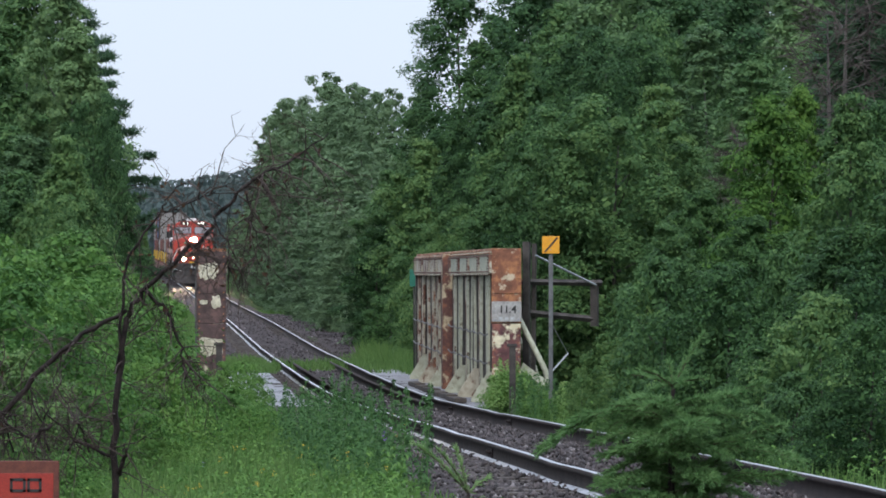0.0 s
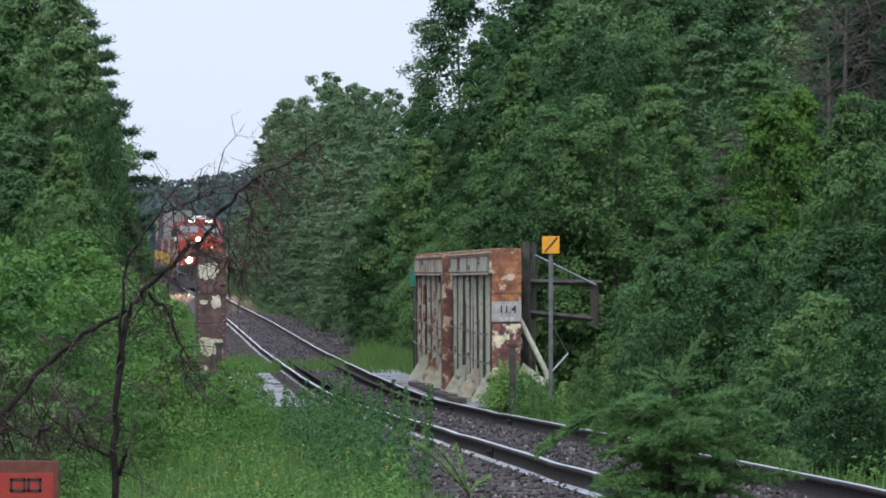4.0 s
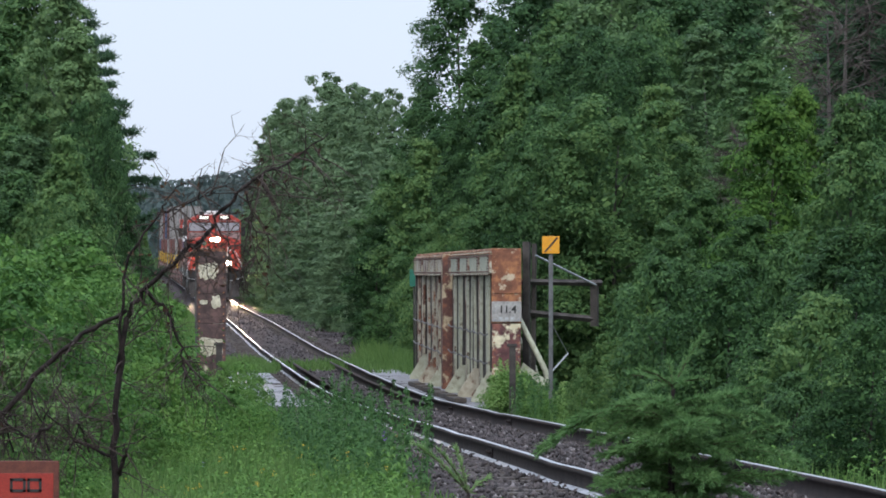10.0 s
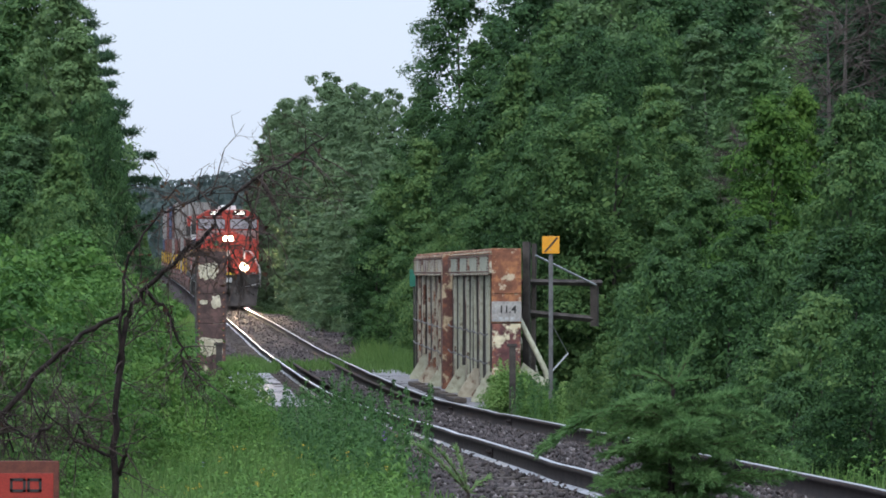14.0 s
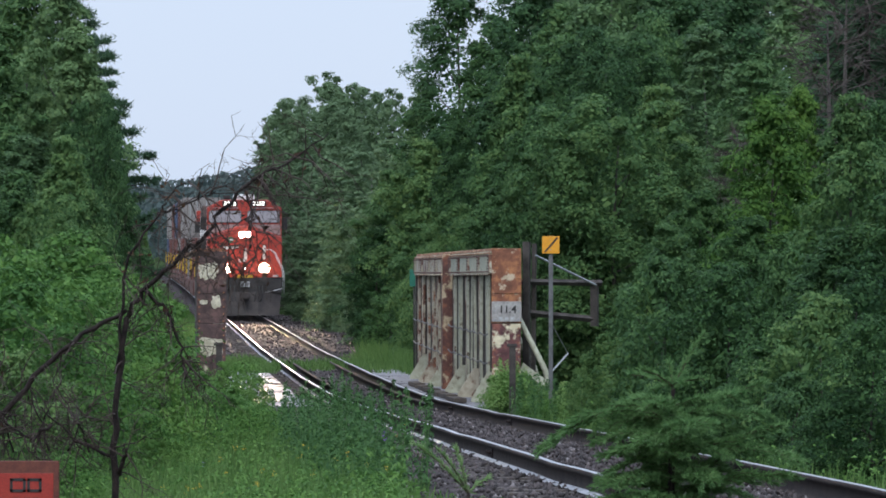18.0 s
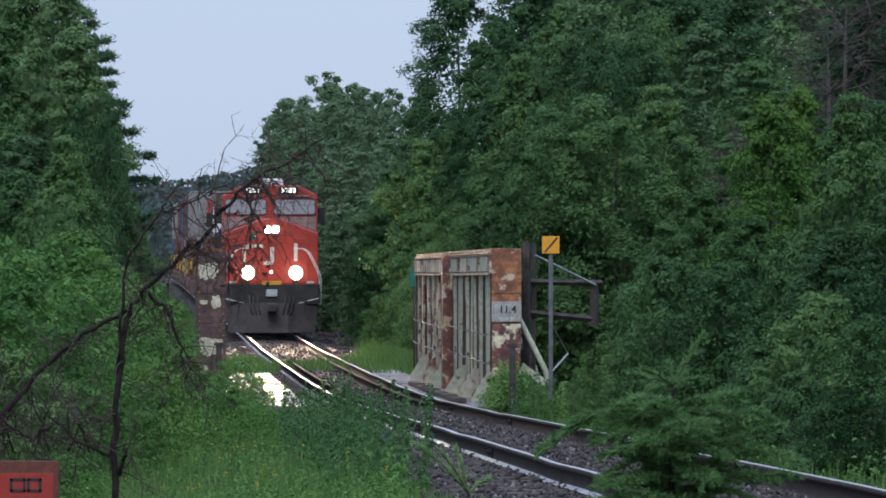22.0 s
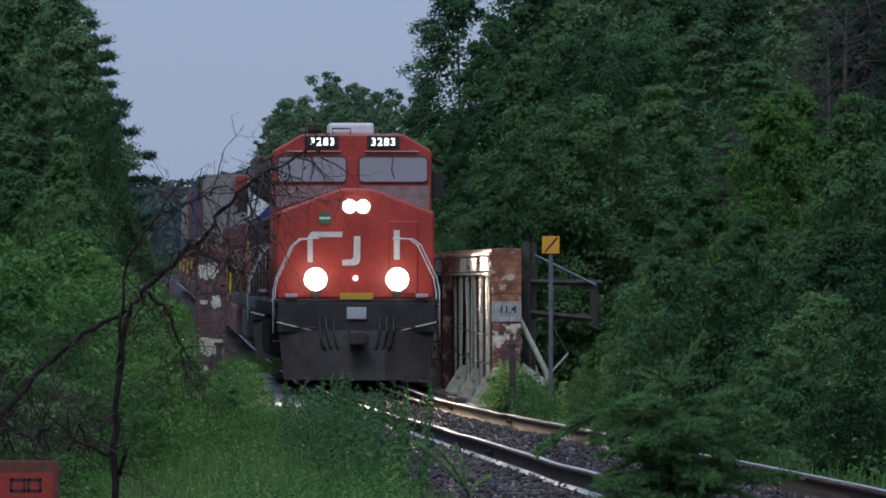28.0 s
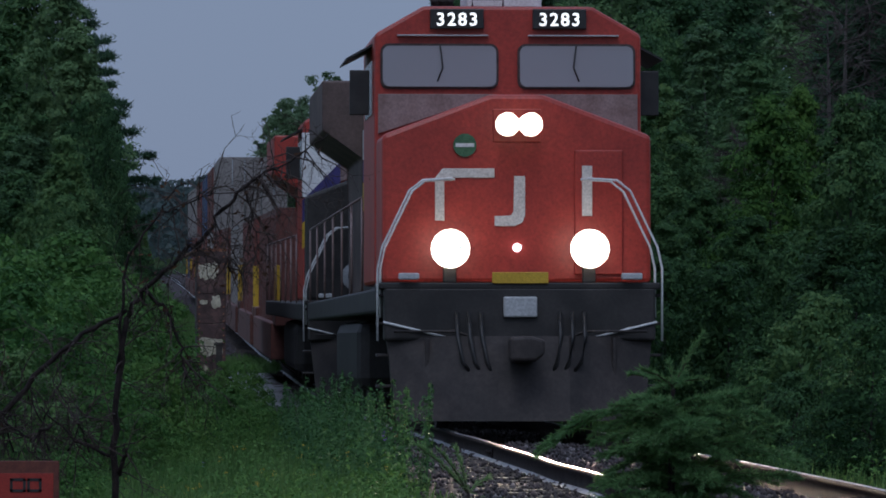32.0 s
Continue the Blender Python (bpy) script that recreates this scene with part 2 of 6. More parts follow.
def smooth_table():
    d = np.arange(-20, 1500, 1.0)
    out = []
    for k in (1, 2):
        v = np.interp(d, TRACK[:, 0], TRACK[:, k])
        w = np.hanning(15 if k == 1 else 11)
        w /= w.sum()
        h = len(w) // 2
        ends = np.concatenate([2 * v[0] - v[h:0:-1], v, 2 * v[-1] - v[-2:-h - 2:-1]])
        out.append(np.convolve(ends, w, "valid"))
    return d, out[0], out[1]


TD, TX, TZ = smooth_table()


def mid(d):
    return np.interp(d, TD, TX)


def rail_z(d):
    return np.interp(d, TD, TZ)


def on_track(d, u=0.0, z=0.0):
    """A point beside the track: d ahead, u to the right of its middle, z above the rails."""
    return Vector((float(mid(d)) + u, d, float(rail_z(d)) + z))


def ground_z(d, u):
    """Height of the ground, u metres to the right of the middle of the track."""
    d, u = np.asarray(d, float), np.asarray(u, float)
    z = rail_z(d)
    a = np.abs(u)
    h = np.interp(a, [0, 1.5, 3.2, 6], [-0.19, -0.22, -0.62, -0.7])
    rise = np.where(u > 4, np.minimum((u - 4) * 0.3, 6.5), 0.0) + np.where(u < -6, np.minimum((-6 - u) * 0.05, 1.5), 0.0)
    rise = rise * np.clip((640 - d) / 200, 0, 1)
    lumps = 0.07 * np.sin(d * 0.9 + u * 1.3) * np.sin(u * 0.8 - d * 0.37) * np.clip((a - 1.8) / 2, 0, 1)
    far = np.clip((d - 520) / 600, 0, 1)
    far = far * far * (3 - 2 * far) * 15 * np.clip((a + 55) / 85, 0, 1)
    return z + h + rise + lumps + far


# ---------------------------------------------------------------- mesh helpers


def link_mesh(name, bm, mat, parent=None, label=""):
    me = bpy.data.meshes.new(name)
    bm.to_mesh(me)
    bm.free()
    for m in (mat if isinstance(mat, (list, tuple)) else [mat]):
        me.materials.append(m)
    ob = new(name, me)
    if parent is not None:
        ob.parent = parent
    if label:
        ob["label"] = label
    return ob


def part(name, bm, mat, parent, label=""):
    return link_mesh(name, bm, mat, parent, label)


def thing(name, m, label, category, group="", kind=""):
    e = new(name)
    e.empty_display_size = 0.1
    e.matrix_world = m
    return tagged(e, label, category, group, kind)


def box(x0, x1, y0, y1, z0, z1, bevel=0.0, bm=None):
    own = bm if bm is not None else bmesh.new()
    vs = [own.verts.new((x, y, z)) for z in (z0, z1) for x, y in ((x0, y0), (x1, y0), (x1, y1), (x0, y1))]
    fs = [own.faces.new([vs[i] for i in f]) for f in ((3, 2, 1, 0), (4, 5, 6, 7), (0, 1, 5, 4), (1, 2, 6, 5), (2, 3, 7, 6), (3, 0, 4, 7))]
    if bevel:
        es = list({e for f in fs for e in f.edges})
        bmesh.ops.bevel(own, geom=es, offset=bevel, segments=2, affect="EDGES", profile=0.5)
    return own


def prism(outline, y0, y1, bevel=0.0, bm=None):
    """A plate or block with that outline in x and z, from y0 to y1."""
    own = bm if bm is not None else bmesh.new()
    a = [own.verts.new((x, y0, z)) for x, z in outline]
    b = [own.verts.new((x, y1, z)) for x, z in outline]
    n = len(a)
    fs = [own.faces.new(a), own.faces.new(b[::-1])]
    fs += [own.faces.new((a[(i + 1) % n], a[i], b[i], b[(i + 1) % n])) for i in range(n)]
    if bevel:
        bmesh.ops.bevel(own, geom=list({e for f in fs for e in f.edges}), offset=bevel, segments=2, affect="EDGES", profile=0.5)
    bmesh.ops.recalc_face_normals(own, faces=own.faces[:])
    return own


def tube(pts, radii, sides=6, bm=None, cap=True):
    own = bm if bm is not None else bmesh.new()
    pts = [Vector(p) for p in pts]
    if isinstance(radii, (int, float)):
        radii = [radii] * len(pts)
    rings = []
    for i, p in enumerate(pts):
        way = (pts[min(i + 1, len(pts) - 1)] - pts[max(i - 1, 0)])
        way = way.normalized() if way.length > 1e-6 else Vector((0, 0, 1))
        side = way.cross(Vector((0.31, 0.17, 0.93)))
        if side.length < 0.05:
            side = way.cross(Vector((1, 0, 0)))
        side.normalize()
        up = way.cross(side)
        rings.append([own.verts.new(p + (side * math.cos(a) + up * math.sin(a)) * radii[i])
                      for a in (2 * math.pi * k / sides for k in range(sides))])
    for r, s in zip(rings, rings[1:]):
        for k in range(sides):
            f = own.faces.new((r[k], r[(k + 1) % sides], s[(k + 1) % sides], s[k]))
            f.smooth = sides > 4
    if cap:
        own.faces.new(rings[0][::-1])
        own.faces.new(rings[-1])
    return own


def cylinder(c, axis, r, length, sides=16, bm=None):
    a = Vector(axis).normalized() * length / 2
    c = Vector(c)
    return tube([c - a, c + a], r, sides, bm)


def raw_mesh(name, verts, faces, mat, parent=None, label="", smooth=False):
    """One mesh from arrays of corners and of four-cornered or three-cornered faces."""
    me = bpy.data.meshes.new(name)
    k = faces.shape[1]
    me.vertices.add(len(verts))
    me.vertices.foreach_set("co", np.asarray(verts, np.float32).ravel())
    me.loops.add(faces.size)
    me.loops.foreach_set("vertex_index", np.asarray(faces, np.int32).ravel())
    me.polygons.add(len(faces))
    me.polygons.foreach_set("loop_start", np.arange(0, faces.size, k, dtype=np.int32))
    me.update(calc_edges=True)
    me.materials.append(mat)
    ob = new(name, me)
    if parent is not None:
        ob.parent = parent
    if label:
        ob["label"] = label
    return ob


def leaves(P, N, length, width, rng, fold=0.12):
    """Folded four-cornered leaves at P, facing about N."""
    n = len(P)
    N = N / np.maximum(np.linalg.norm(N, axis=1, keepdims=True), 1e-6)
    R = rng.normal(size=(n, 3))
    A = np.cross(N, R)
    A /= np.maximum(np.linalg.norm(A, axis=1, keepdims=True), 1e-6)
    B = np.cross(N, A)
    L = length * rng.uniform(0.6, 1.35, (n, 1)) / 2
    W = width * rng.uniform(0.7, 1.3, (n, 1)) / 2
    up = N * L * fold * 4
    V = np.stack([P - A * L, P + B * W - A * L * 0.15 + up, P + A * L, P - B * W - A * L * 0.15 + up], 1).reshape(-1, 3)
    F = np.arange(4 * n).reshape(n, 4)
    return V, F


def tri_leaves(P, N, size, rng):
    """Small three-cornered leaves at P, facing about N."""
    n = len(P)
    N = N / np.maximum(np.linalg.norm(N, axis=1, keepdims=True), 1e-6)
    A = np.cross(N, rng.normal(size=(n, 3)))
    A /= np.maximum(np.linalg.norm(A, axis=1, keepdims=True), 1e-6)
    B = np.cross(N, A)
    L = np.asarray(size)[:, None] * rng.uniform(0.6, 1.4, (n, 1))
    V = np.stack([P - A * L * 0.5 - B * L * 0.36, P - A * L * 0.35 + B * L * 0.42, P + A * L * 0.7], 1).reshape(-1, 3)
    return V, np.arange(3 * n).reshape(n, 3)


def blades(P, W, length, width, rng):
    """Three-cornered blades or needles from P along W."""
    n = len(P)
    W = W / np.maximum(np.linalg.norm(W, axis=1, keepdims=True), 1e-6)
    S = np.cross(W, rng.normal(size=(n, 3)))
    S /= np.maximum(np.linalg.norm(S, axis=1, keepdims=True), 1e-6)
    L = length * rng.uniform(0.6, 1.3, (n, 1))
    V = np.stack([P - S * width / 2, P + S * width / 2, P + W * L], 1).reshape(-1, 3)
    return V, np.arange(3 * n).reshape(n, 3)

# ---------------------------------------------------------------- ground


def build_ground():
    ds = np.concatenate([np.arange(-60, 20, 4), np.arange(20, 130, 1.0), np.arange(130, 420, 6), np.geomspace(420, 3200, 40)])
    us = np.concatenate([-np.geomspace(1600, 8, 26), np.arange(-7.5, 7.6, 0.5), np.geomspace(8, 1600, 26)])
    D, U = np.meshgrid(ds, us, indexing="ij")
    X = mid(D) + U
    Z = ground_z(D, U)
    V = np.stack([X, D, Z], -1).reshape(-1, 3)
    nu = len(us)
    i = (np.arange(len(ds) - 1)[:, None] * nu + np.arange(nu - 1)[None]).ravel()
    F = np.stack([i, i + 1, i + nu + 1, i + nu], 1)
    g = raw_mesh("ground", V, F, M_GROUND)
    g.data.polygons.foreach_set("use_smooth", np.ones(len(F), bool))
    tagged(g, "mossy overgrown soil beside the railway", "ground", kind="structure")
    # crushed stone bed, raised over the soil
    ds = np.concatenate([np.arange(8, 140, 0.7), np.arange(140, 900, 6)])
    us = np.array([-2.9, -2.5, -2.0, -1.6, -1.2, -0.75, -0.4, 0, 0.4, 0.75, 1.2, 1.6, 2.0, 2.5, 2.9])
    h = np.array([-0.72, -0.5, -0.36, -0.22, -0.19, -0.182, -0.158, -0.145, -0.158, -0.182, -0.19, -0.22, -0.36, -0.5, -0.72])
    D, U = np.meshgrid(ds, us, indexing="ij")
    rng = np.random.default_rng(4)
    Z = rail_z(D) + h[None] + rng.normal(0, 0.012, D.shape)
    V = np.stack([mid(D) + U, D, Z], -1).reshape(-1, 3)
    nu = len(us)
    i = (np.arange(len(ds) - 1)[:, None] * nu + np.arange(nu - 1)[None]).ravel()
    F = np.stack([i, i + 1, i + nu + 1, i + nu], 1)
    b = raw_mesh("ballast_bed", V, F, M_BALLAST_BED)
    tagged(b, "grey-purple crushed stone bed under the track", "ballast", kind="structure")
    # wide stone shoulder past the bridge
    ds, us = np.arange(140, 240, 2.0), np.array([1.5, 2.2, 3.0, 3.7, 4.3])
    h = np.array([-0.27, -0.28, -0.32, -0.45, -0.8])
    D, U = np.meshgrid(ds, us, indexing="ij")
    V = np.stack([mid(D) + U, D, rail_z(D) + h[None] + rng.normal(0, 0.012, D.shape)], -1).reshape(-1, 3)
    i = (np.arange(len(ds) - 1)[:, None] * 5 + np.arange(4)[None]).ravel()
    sh = raw_mesh("ballast_shoulder", V, np.stack([i, i + 1, i + 6, i + 5], 1), M_BALLAST_BED)
    tagged(sh, "wide grey crushed stone shoulder beside the track", "ballast", kind="structure")


def build_stones():
    """Loose crushed stones on the bed, densest where they lie close."""
    rng = np.random.default_rng(11)
    n, far = 23000, 4500
    d = 30 + 62 * rng.random(n) ** 1.7
    u = rng.uniform(-2.3, 2.3, n)
    # coarser scatter past the bridge
    d[:far] = 86 + 150 * rng.random(far) ** 1.3
    u[:far] = np.where(d[:far] > 142, rng.uniform(-1.9, 3.6, far), rng.uniform(-1.9, 1.7, far))
    base = np.interp(np.abs(u), [0, 0.4, 0.75, 1.2, 1.6, 2.0, 2.5], [-0.145, -0.158, -0.182, -0.19, -0.22, -0.36, -0.5])
    base = np.where((d > 142) & (u > 1.5), -0.25 - 0.03 * (u - 1.5), base)
    C = np.stack([mid(d) + u, d, rail_z(d) + base + rng.uniform(0.0, 0.026, n)], 1)
    octa = np.array([(1, 0, 0), (0, 1, 0), (-1, 0, 0), (0, -1, 0), (0, 0, 1), (0, 0, -1)], float)
    tri = np.array([(0, 1, 4), (1, 2, 4), (2, 3, 4), (3, 0, 4), (1, 0, 5), (2, 1, 5), (3, 2, 5), (0, 3, 5)])
    S = (np.where(d > 111, 1.35, 1.0)[:, None, None]) * rng.uniform(0.014, 0.034, (n, 1, 1)) * rng.uniform(0.6, 1.3, (n, 6, 1))
    a = rng.uniform(0, 6.28, n)
    rot = np.stack([np.stack([np.cos(a), -np.sin(a), 0 * a], 1), np.stack([np.sin(a), np.cos(a), 0 * a], 1),
                    np.stack([0 * a, 0 * a, 1 + 0 * a], 1)], 1)
    V = C[:, None] + np.einsum("nij,nkj->nki", rot, octa[None] * S)
    F = (np.arange(n)[:, None, None] * 6 + tri[None]).reshape(-1, 3)
    ob = raw_mesh("ballast_stones", V.reshape(-1, 3), F, M_STONE)
    tagged(ob, "loose angular grey and rust-brown ballast stones", "gravel", kind="stuff")


# ---------------------------------------------------------------- track

RAIL = [(-0.073, -0.172), (0.073, -0.172), (0.073, -0.160), (0.012, -0.142), (0.010, -0.045), (0.036, -0.034), (0.036, -0.010), (0.026, 0.0),
        (-0.026, 0.0), (-0.036, -0.010), (-0.036, -0.034), (-0.010, -0.045), (-0.012, -0.142), (-0.073, -0.160)]


def rail_mesh(name, u, d0, d1, drop, parent, wobble, label):
    ds = np.concatenate([np.arange(d0, min(d1, 200), 0.8), np.arange(200, d1 + 1, 5)] if d1 > 200 else [np.arange(d0, d1, 0.8)])
    prof = np.array(RAIL)
    rng = np.random.default_rng(wobble)
    # old jointed rail: each length sags a little at its joints
    phase = (ds + rng.uniform(0, 11.9)) % 11.9
    sag = -0.011 * np.exp(-((phase - 5.95) / 1.3) ** 2) * (wobble > 0)
    X = mid(ds)[:, None] + u + prof[None, :, 0]
    Z = (rail_z(ds) + sag + drop)[:, None] + prof[None, :, 1]
    V = np.stack([X, np.repeat(ds[:, None], len(prof), 1), Z], -1).reshape(-1, 3)
    k = len(prof)
    i = np.arange(len(ds) - 1)[:, None] * k
    j = np.arange(k)[None]
    F = np.stack([i + j, i + (j + 1) % k, i + k + (j + 1) % k, i + k + j], -1).reshape(-1, 4)
    ob = raw_mesh(name, V, F, M_RAIL_SIDE, parent, label)
    ob.data.materials.append(M_RAIL_TOP)
    top = np.tile(np.isin(np.arange(k), [7]).astype(np.int32), len(ds) - 1)
    # near rail only: sky glint along the foot drawn as pale metal
    if u < -0.7:
        ob.data.materials.append(M_RAIL_FOOT)
        top[12::k] = 2
    if drop == 0:
        ob.data.polygons.foreach_set("material_index", top)
    return ob


def build_track():
    track = thing("railway_track", Matrix(), "single jointed railway track with worn bright rail heads", "railway track", kind="structure")
    rail_mesh("rail", -0.7535, 12, 900, 0, track, 3, "rusty steel rail with polished head")
    rail_mesh("rail", 0.7535, 12, 900, 0, track, 5, "rusty steel rail with polished head")
    tie = box(-1.3, 1.3, -0.11, 0.11, -0.32, -0.174, 0.012)
    first = link_mesh("sleeper", tie, M_TIE, track)
    rng = random.Random(8)
    first.location = on_track(29.0)
    for i in range(1, 290):
        d = 29.0 + i * 0.54
        o = new("sleeper", first.data)
        o.parent = track
        o.location = on_track(d, rng.uniform(-0.05, 0.05), rng.uniform(-0.004, 0.012))
        o.rotation_euler = (0, 0, math.atan(0.06) + rng.uniform(-0.03, 0.03))
    joint = box(-0.022, 0.022, -0.32, 0.32, -0.125, -0.05, 0.006)
    for k in range(4):
        bm_y = -0.24 + 0.16 * k
        cylinder((0.03, bm_y, -0.087), (1, 0, 0), 0.016, 0.03, 6, joint)
        cylinder((-0.03, bm_y, -0.087), (1, 0, 0), 0.016, 0.03, 6, joint)
    j0 = link_mesh("joint_bar", joint, M_RAIL_SIDE, track)
    spots = [(47.6, -0.7535), (53.5, 0.7535), (41.3, 0.7535), (59.5, -0.7535), (65.4, 0.7535), (71.4, -0.7535), (35.7, -0.7535), (77, 0.7535)]
    for k, (d, u) in enumerate(spots):
        o = j0 if k == 0 else new("joint_bar", j0.data)
        o.parent = track
        o.location = on_track(d, u)
        o.rotation_euler = (0, 0, math.atan(0.06))
    # inner guard rails over the bridge
    for u in (-0.45, 0.45):
        g = rail_mesh("guard_rail", u, 78, 122, -0.02, track, 0, "rusty inner guard rail")


# ---------------------------------------------------------------- bridge


RIVET = {}
M_CREAM = surface("old_cream_paint", (0.42, 0.38, 0.27), (0.66, 0.62, 0.48), 9, 0.7, fine=50)


def build_bridge():
    d0, d1 = 84.0, 111.0
    deck = thing("bridge_deck", Matrix(), "weathered pale concrete bridge deck beside the rails", "bridge deck", kind="structure")
    for side in (-1, 1):
        n = 9
        for k in range(n):
            a, b = d0 - 1 + (d1 - d0 + 6) * k / n, d0 - 1 + (d1 - d0 + 6) * (k + 1) / n - 0.03
            bm = bmesh.new()
            for (u0, u1, z0, z1) in ((side * 1.12, side * 2.75, -0.55, -0.17 + 0.01 * (k % 2)),):
                lo, hi = min(u0, u1), max(u0, u1)
                vs = [bm.verts.new(on_track(d, u, z)) for z in (z0, z1) for d, u in ((a, lo), (a, hi), (b, hi), (b, lo))]
                for f in ((3, 2, 1, 0), (4, 5, 6, 7), (0, 1, 5, 4), (1, 2, 6, 5), (2, 3, 7, 6), (3, 0, 4, 7)):
                    bm.faces.new([vs[i] for i in f])
            link_mesh("deck_slab", bm, M_CONCRETE if side > 0 else M_WET_CONCRETE, deck, "" if side > 0 else "pale slab with a wet sheen")

    def girder(side, u_in, near, far):
        g = thing("plate_girder", Matrix(), "rust-streaked riveted steel plate girder with pale flaking paint" if side > 0 else
                  "rusted riveted steel girder end half hidden by brush", "bridge girder", "girders of the bridge")

        def at(d, u, z):
            return on_track(d, side * (u_in + u), z)

        def slab(name, d_a, d_b, u0, u1, z0, z1, mat, label=""):
            bm = bmesh.new()
            vs = [bm.verts.new(at(d, u, z)) for z in (z0, z1) for d, u in ((d_a, u0), (d_a, u1), (d_b, u1), (d_b, u0))]
            for f in ((3, 2, 1, 0), (4, 5, 6, 7), (0, 1, 5, 4), (1, 2, 6, 5), (2, 3, 7, 6), (3, 0, 4, 7)):
                bm.faces.new([vs[i] for i in f])
            bmesh.ops.recalc_face_normals(bm, faces=bm.faces[:])
            bmesh.ops.bevel(bm, geom=bm.edges[:], offset=0.006, segments=1, affect="EDGES")
            return link_mesh(name, bm, mat, g, label)

        def rivets(name, places, mat):
            if mat not in RIVET:
                bm = bmesh.new()
                bmesh.ops.create_icosphere(bm, subdivisions=1, radius=0.017)
                me = bpy.data.meshes.new(name)
                bm.to_mesh(me)
                bm.free()
                me.materials.append(mat)
                RIVET[mat] = me
            for p in places:
                o = new(name, RIVET[mat])
                o.parent = g
                o.location = p

        top = 2.42
        brng = random.Random(31)
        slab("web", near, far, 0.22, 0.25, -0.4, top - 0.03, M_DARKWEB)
        slab("top_flange", near - 0.02, far + 0.02, 0.0, 0.5, top - 0.03, top + 0.02, M_RUST, "rusted riveted top plate")
        # end plates, one over another
        up_mat = M_RUST if side > 0 else M_RUST_DARK
        slab("end_plate", near - 0.03, near, 0.0, 0.5, 1.68, top - 0.03, up_mat, "rusted upper end plate")
        slab("end_plate", near - 0.02, near + 0.01, 0.0, 0.5, 1.18, 1.675, up_mat, "rusted end plate")
        slab("end_plate", near - 0.025, near + 0.005, 0.01, 0.49, -0.4, 1.175, M_RUST_WHITE if side > 0 else M_RUST_DARK, "end plate with half flaked cream paint")
        edge = [at(near - 0.035, u, z) for z in np.arange(-0.1, top - 0.1, 0.12) for u in (0.045, 0.455)]
        rivets("rivet", edge, M_RUST)
        if side > 0:
            for a, b, worn in ((near + 0.05, near + 10.6, False), (near + 12.4, far, True)):
                bare, flaked = (M_PALE_RUSTY, M_PALE_RUSTY) if worn else (M_PALE, M_PALE_RUSTY)
                slab("top_chord", a, b, -0.02, 0.2, top - 0.40, top - 0.032, bare, "pale painted riveted chord plate")
                slab("chord_angle", a, b, -0.05, 0.2, top - 0.425, top - 0.402, flaked)
                slab("chord_angle", a, b, -0.05, 0.2, top - 0.07, top - 0.045, M_RUST)
                n = 4
                rv = []
                for k in range(n + 1):
                    dd = a + (b - a) * k / n
                    slab("chord_strap", dd - 0.1, dd + 0.1, -0.045, 0.0, top - 0.39, top - 0.08, flaked)
                    rv += [at(dd + s, -0.055, top - 0.12 - 0.05 * q) for q in range(6) for s in (-0.05, 0.05)]
                rv += [at(a + (b - a) * q / 30, -0.055, z) for q in range(31) for z in (top - 0.37, top - 0.1)]
                rivets("rivet", rv, M_RUST_DARK)
                n = 6
                for k in range(n):
                    dd = a + (b - a) * (k + 0.35) / n
                    # bent angle bars: a flange towards the track and one along the web
                    for off, u0, u1, wide, mat in ((0.0, -0.01, 0.034, 0.16, bare), (0.8, 0.015, 0.034, 0.22, flaked if k % 2 else bare)):
                        w = wide * brng.uniform(0.7, 1.3)
                        q = brng.uniform(-0.016, 0.02)
                        bm = bmesh.new()
                        vs = [bm.verts.new(at(dd + off + e, u + e0, z)) for z, e0 in ((-0.15, 0.01), (0.7 + 20 * q, q), (top - 0.43, 0.0))
                              for e, u in ((0, u0), (0, u1), (w, u1), (w, u0))]
                        for h in (0, 4):
                            for i in range(4):
                                bm.faces.new((vs[h + i], vs[h + (i + 1) % 4], vs[h + 4 + (i + 1) % 4], vs[h + 4 + i]))
                        bm.faces.new(vs[3::-1]), bm.faces.new(vs[8:])
                        bmesh.ops.recalc_face_normals(bm, faces=bm.faces[:])
                        link_mesh("stiffener", bm, mat, g, "pale painted bent upright angle bar")
                    if k % 2:
                        continue
                    bm = bmesh.new()
                    tri = [(0.08, -0.15), (-0.30, -0.15), (-0.30, -0.09), (-0.02, 0.36), (0.08, 0.36)]
                    A = [bm.verts.new(at(dd - 0.1, u, z)) for u, z in tri]
                    B = [bm.verts.new(at(dd - 0.06, u, z)) for u, z in tri]
                    bm.faces.new(A), bm.faces.new(B[::-1])
                    for i in range(5):
                        bm.faces.new((A[(i + 1) % 5], A[i], B[i], B[(i + 1) % 5]))
                    bmesh.ops.recalc_face_normals(bm, faces=bm.faces[:])
                    link_mesh("gusset_plate", bm, M_PALE if k % 4 == 0 else M_PALE_RUSTY, g, "flaking pale triangular knee plate")
                # slack cables strung along the uprights
                for z0 in (0.52, 1.0):
                    pts = []
                    for k in range(25):
                        f = k / 24
                        pts.append(at(a + (b - a) * f, -0.06, z0 + 0.08 * f - 0.035 * abs(math.sin(f * math.pi * n))))
                    link_mesh("cable", tube(pts, 0.013, 6), M_POST, g, "slack grey cable")
            slab("splice_column", near + 11.2, near + 11.6, -0.13, 0.06, -0.4, top - 0.02, M_SPLICE, "rusted splice column with cream flakes")
            slab("end_post", far - 0.1, far + 0.1, -0.02, 0.3, -0.4, top - 0.05, M_TIMBER, "dark weathered end post")
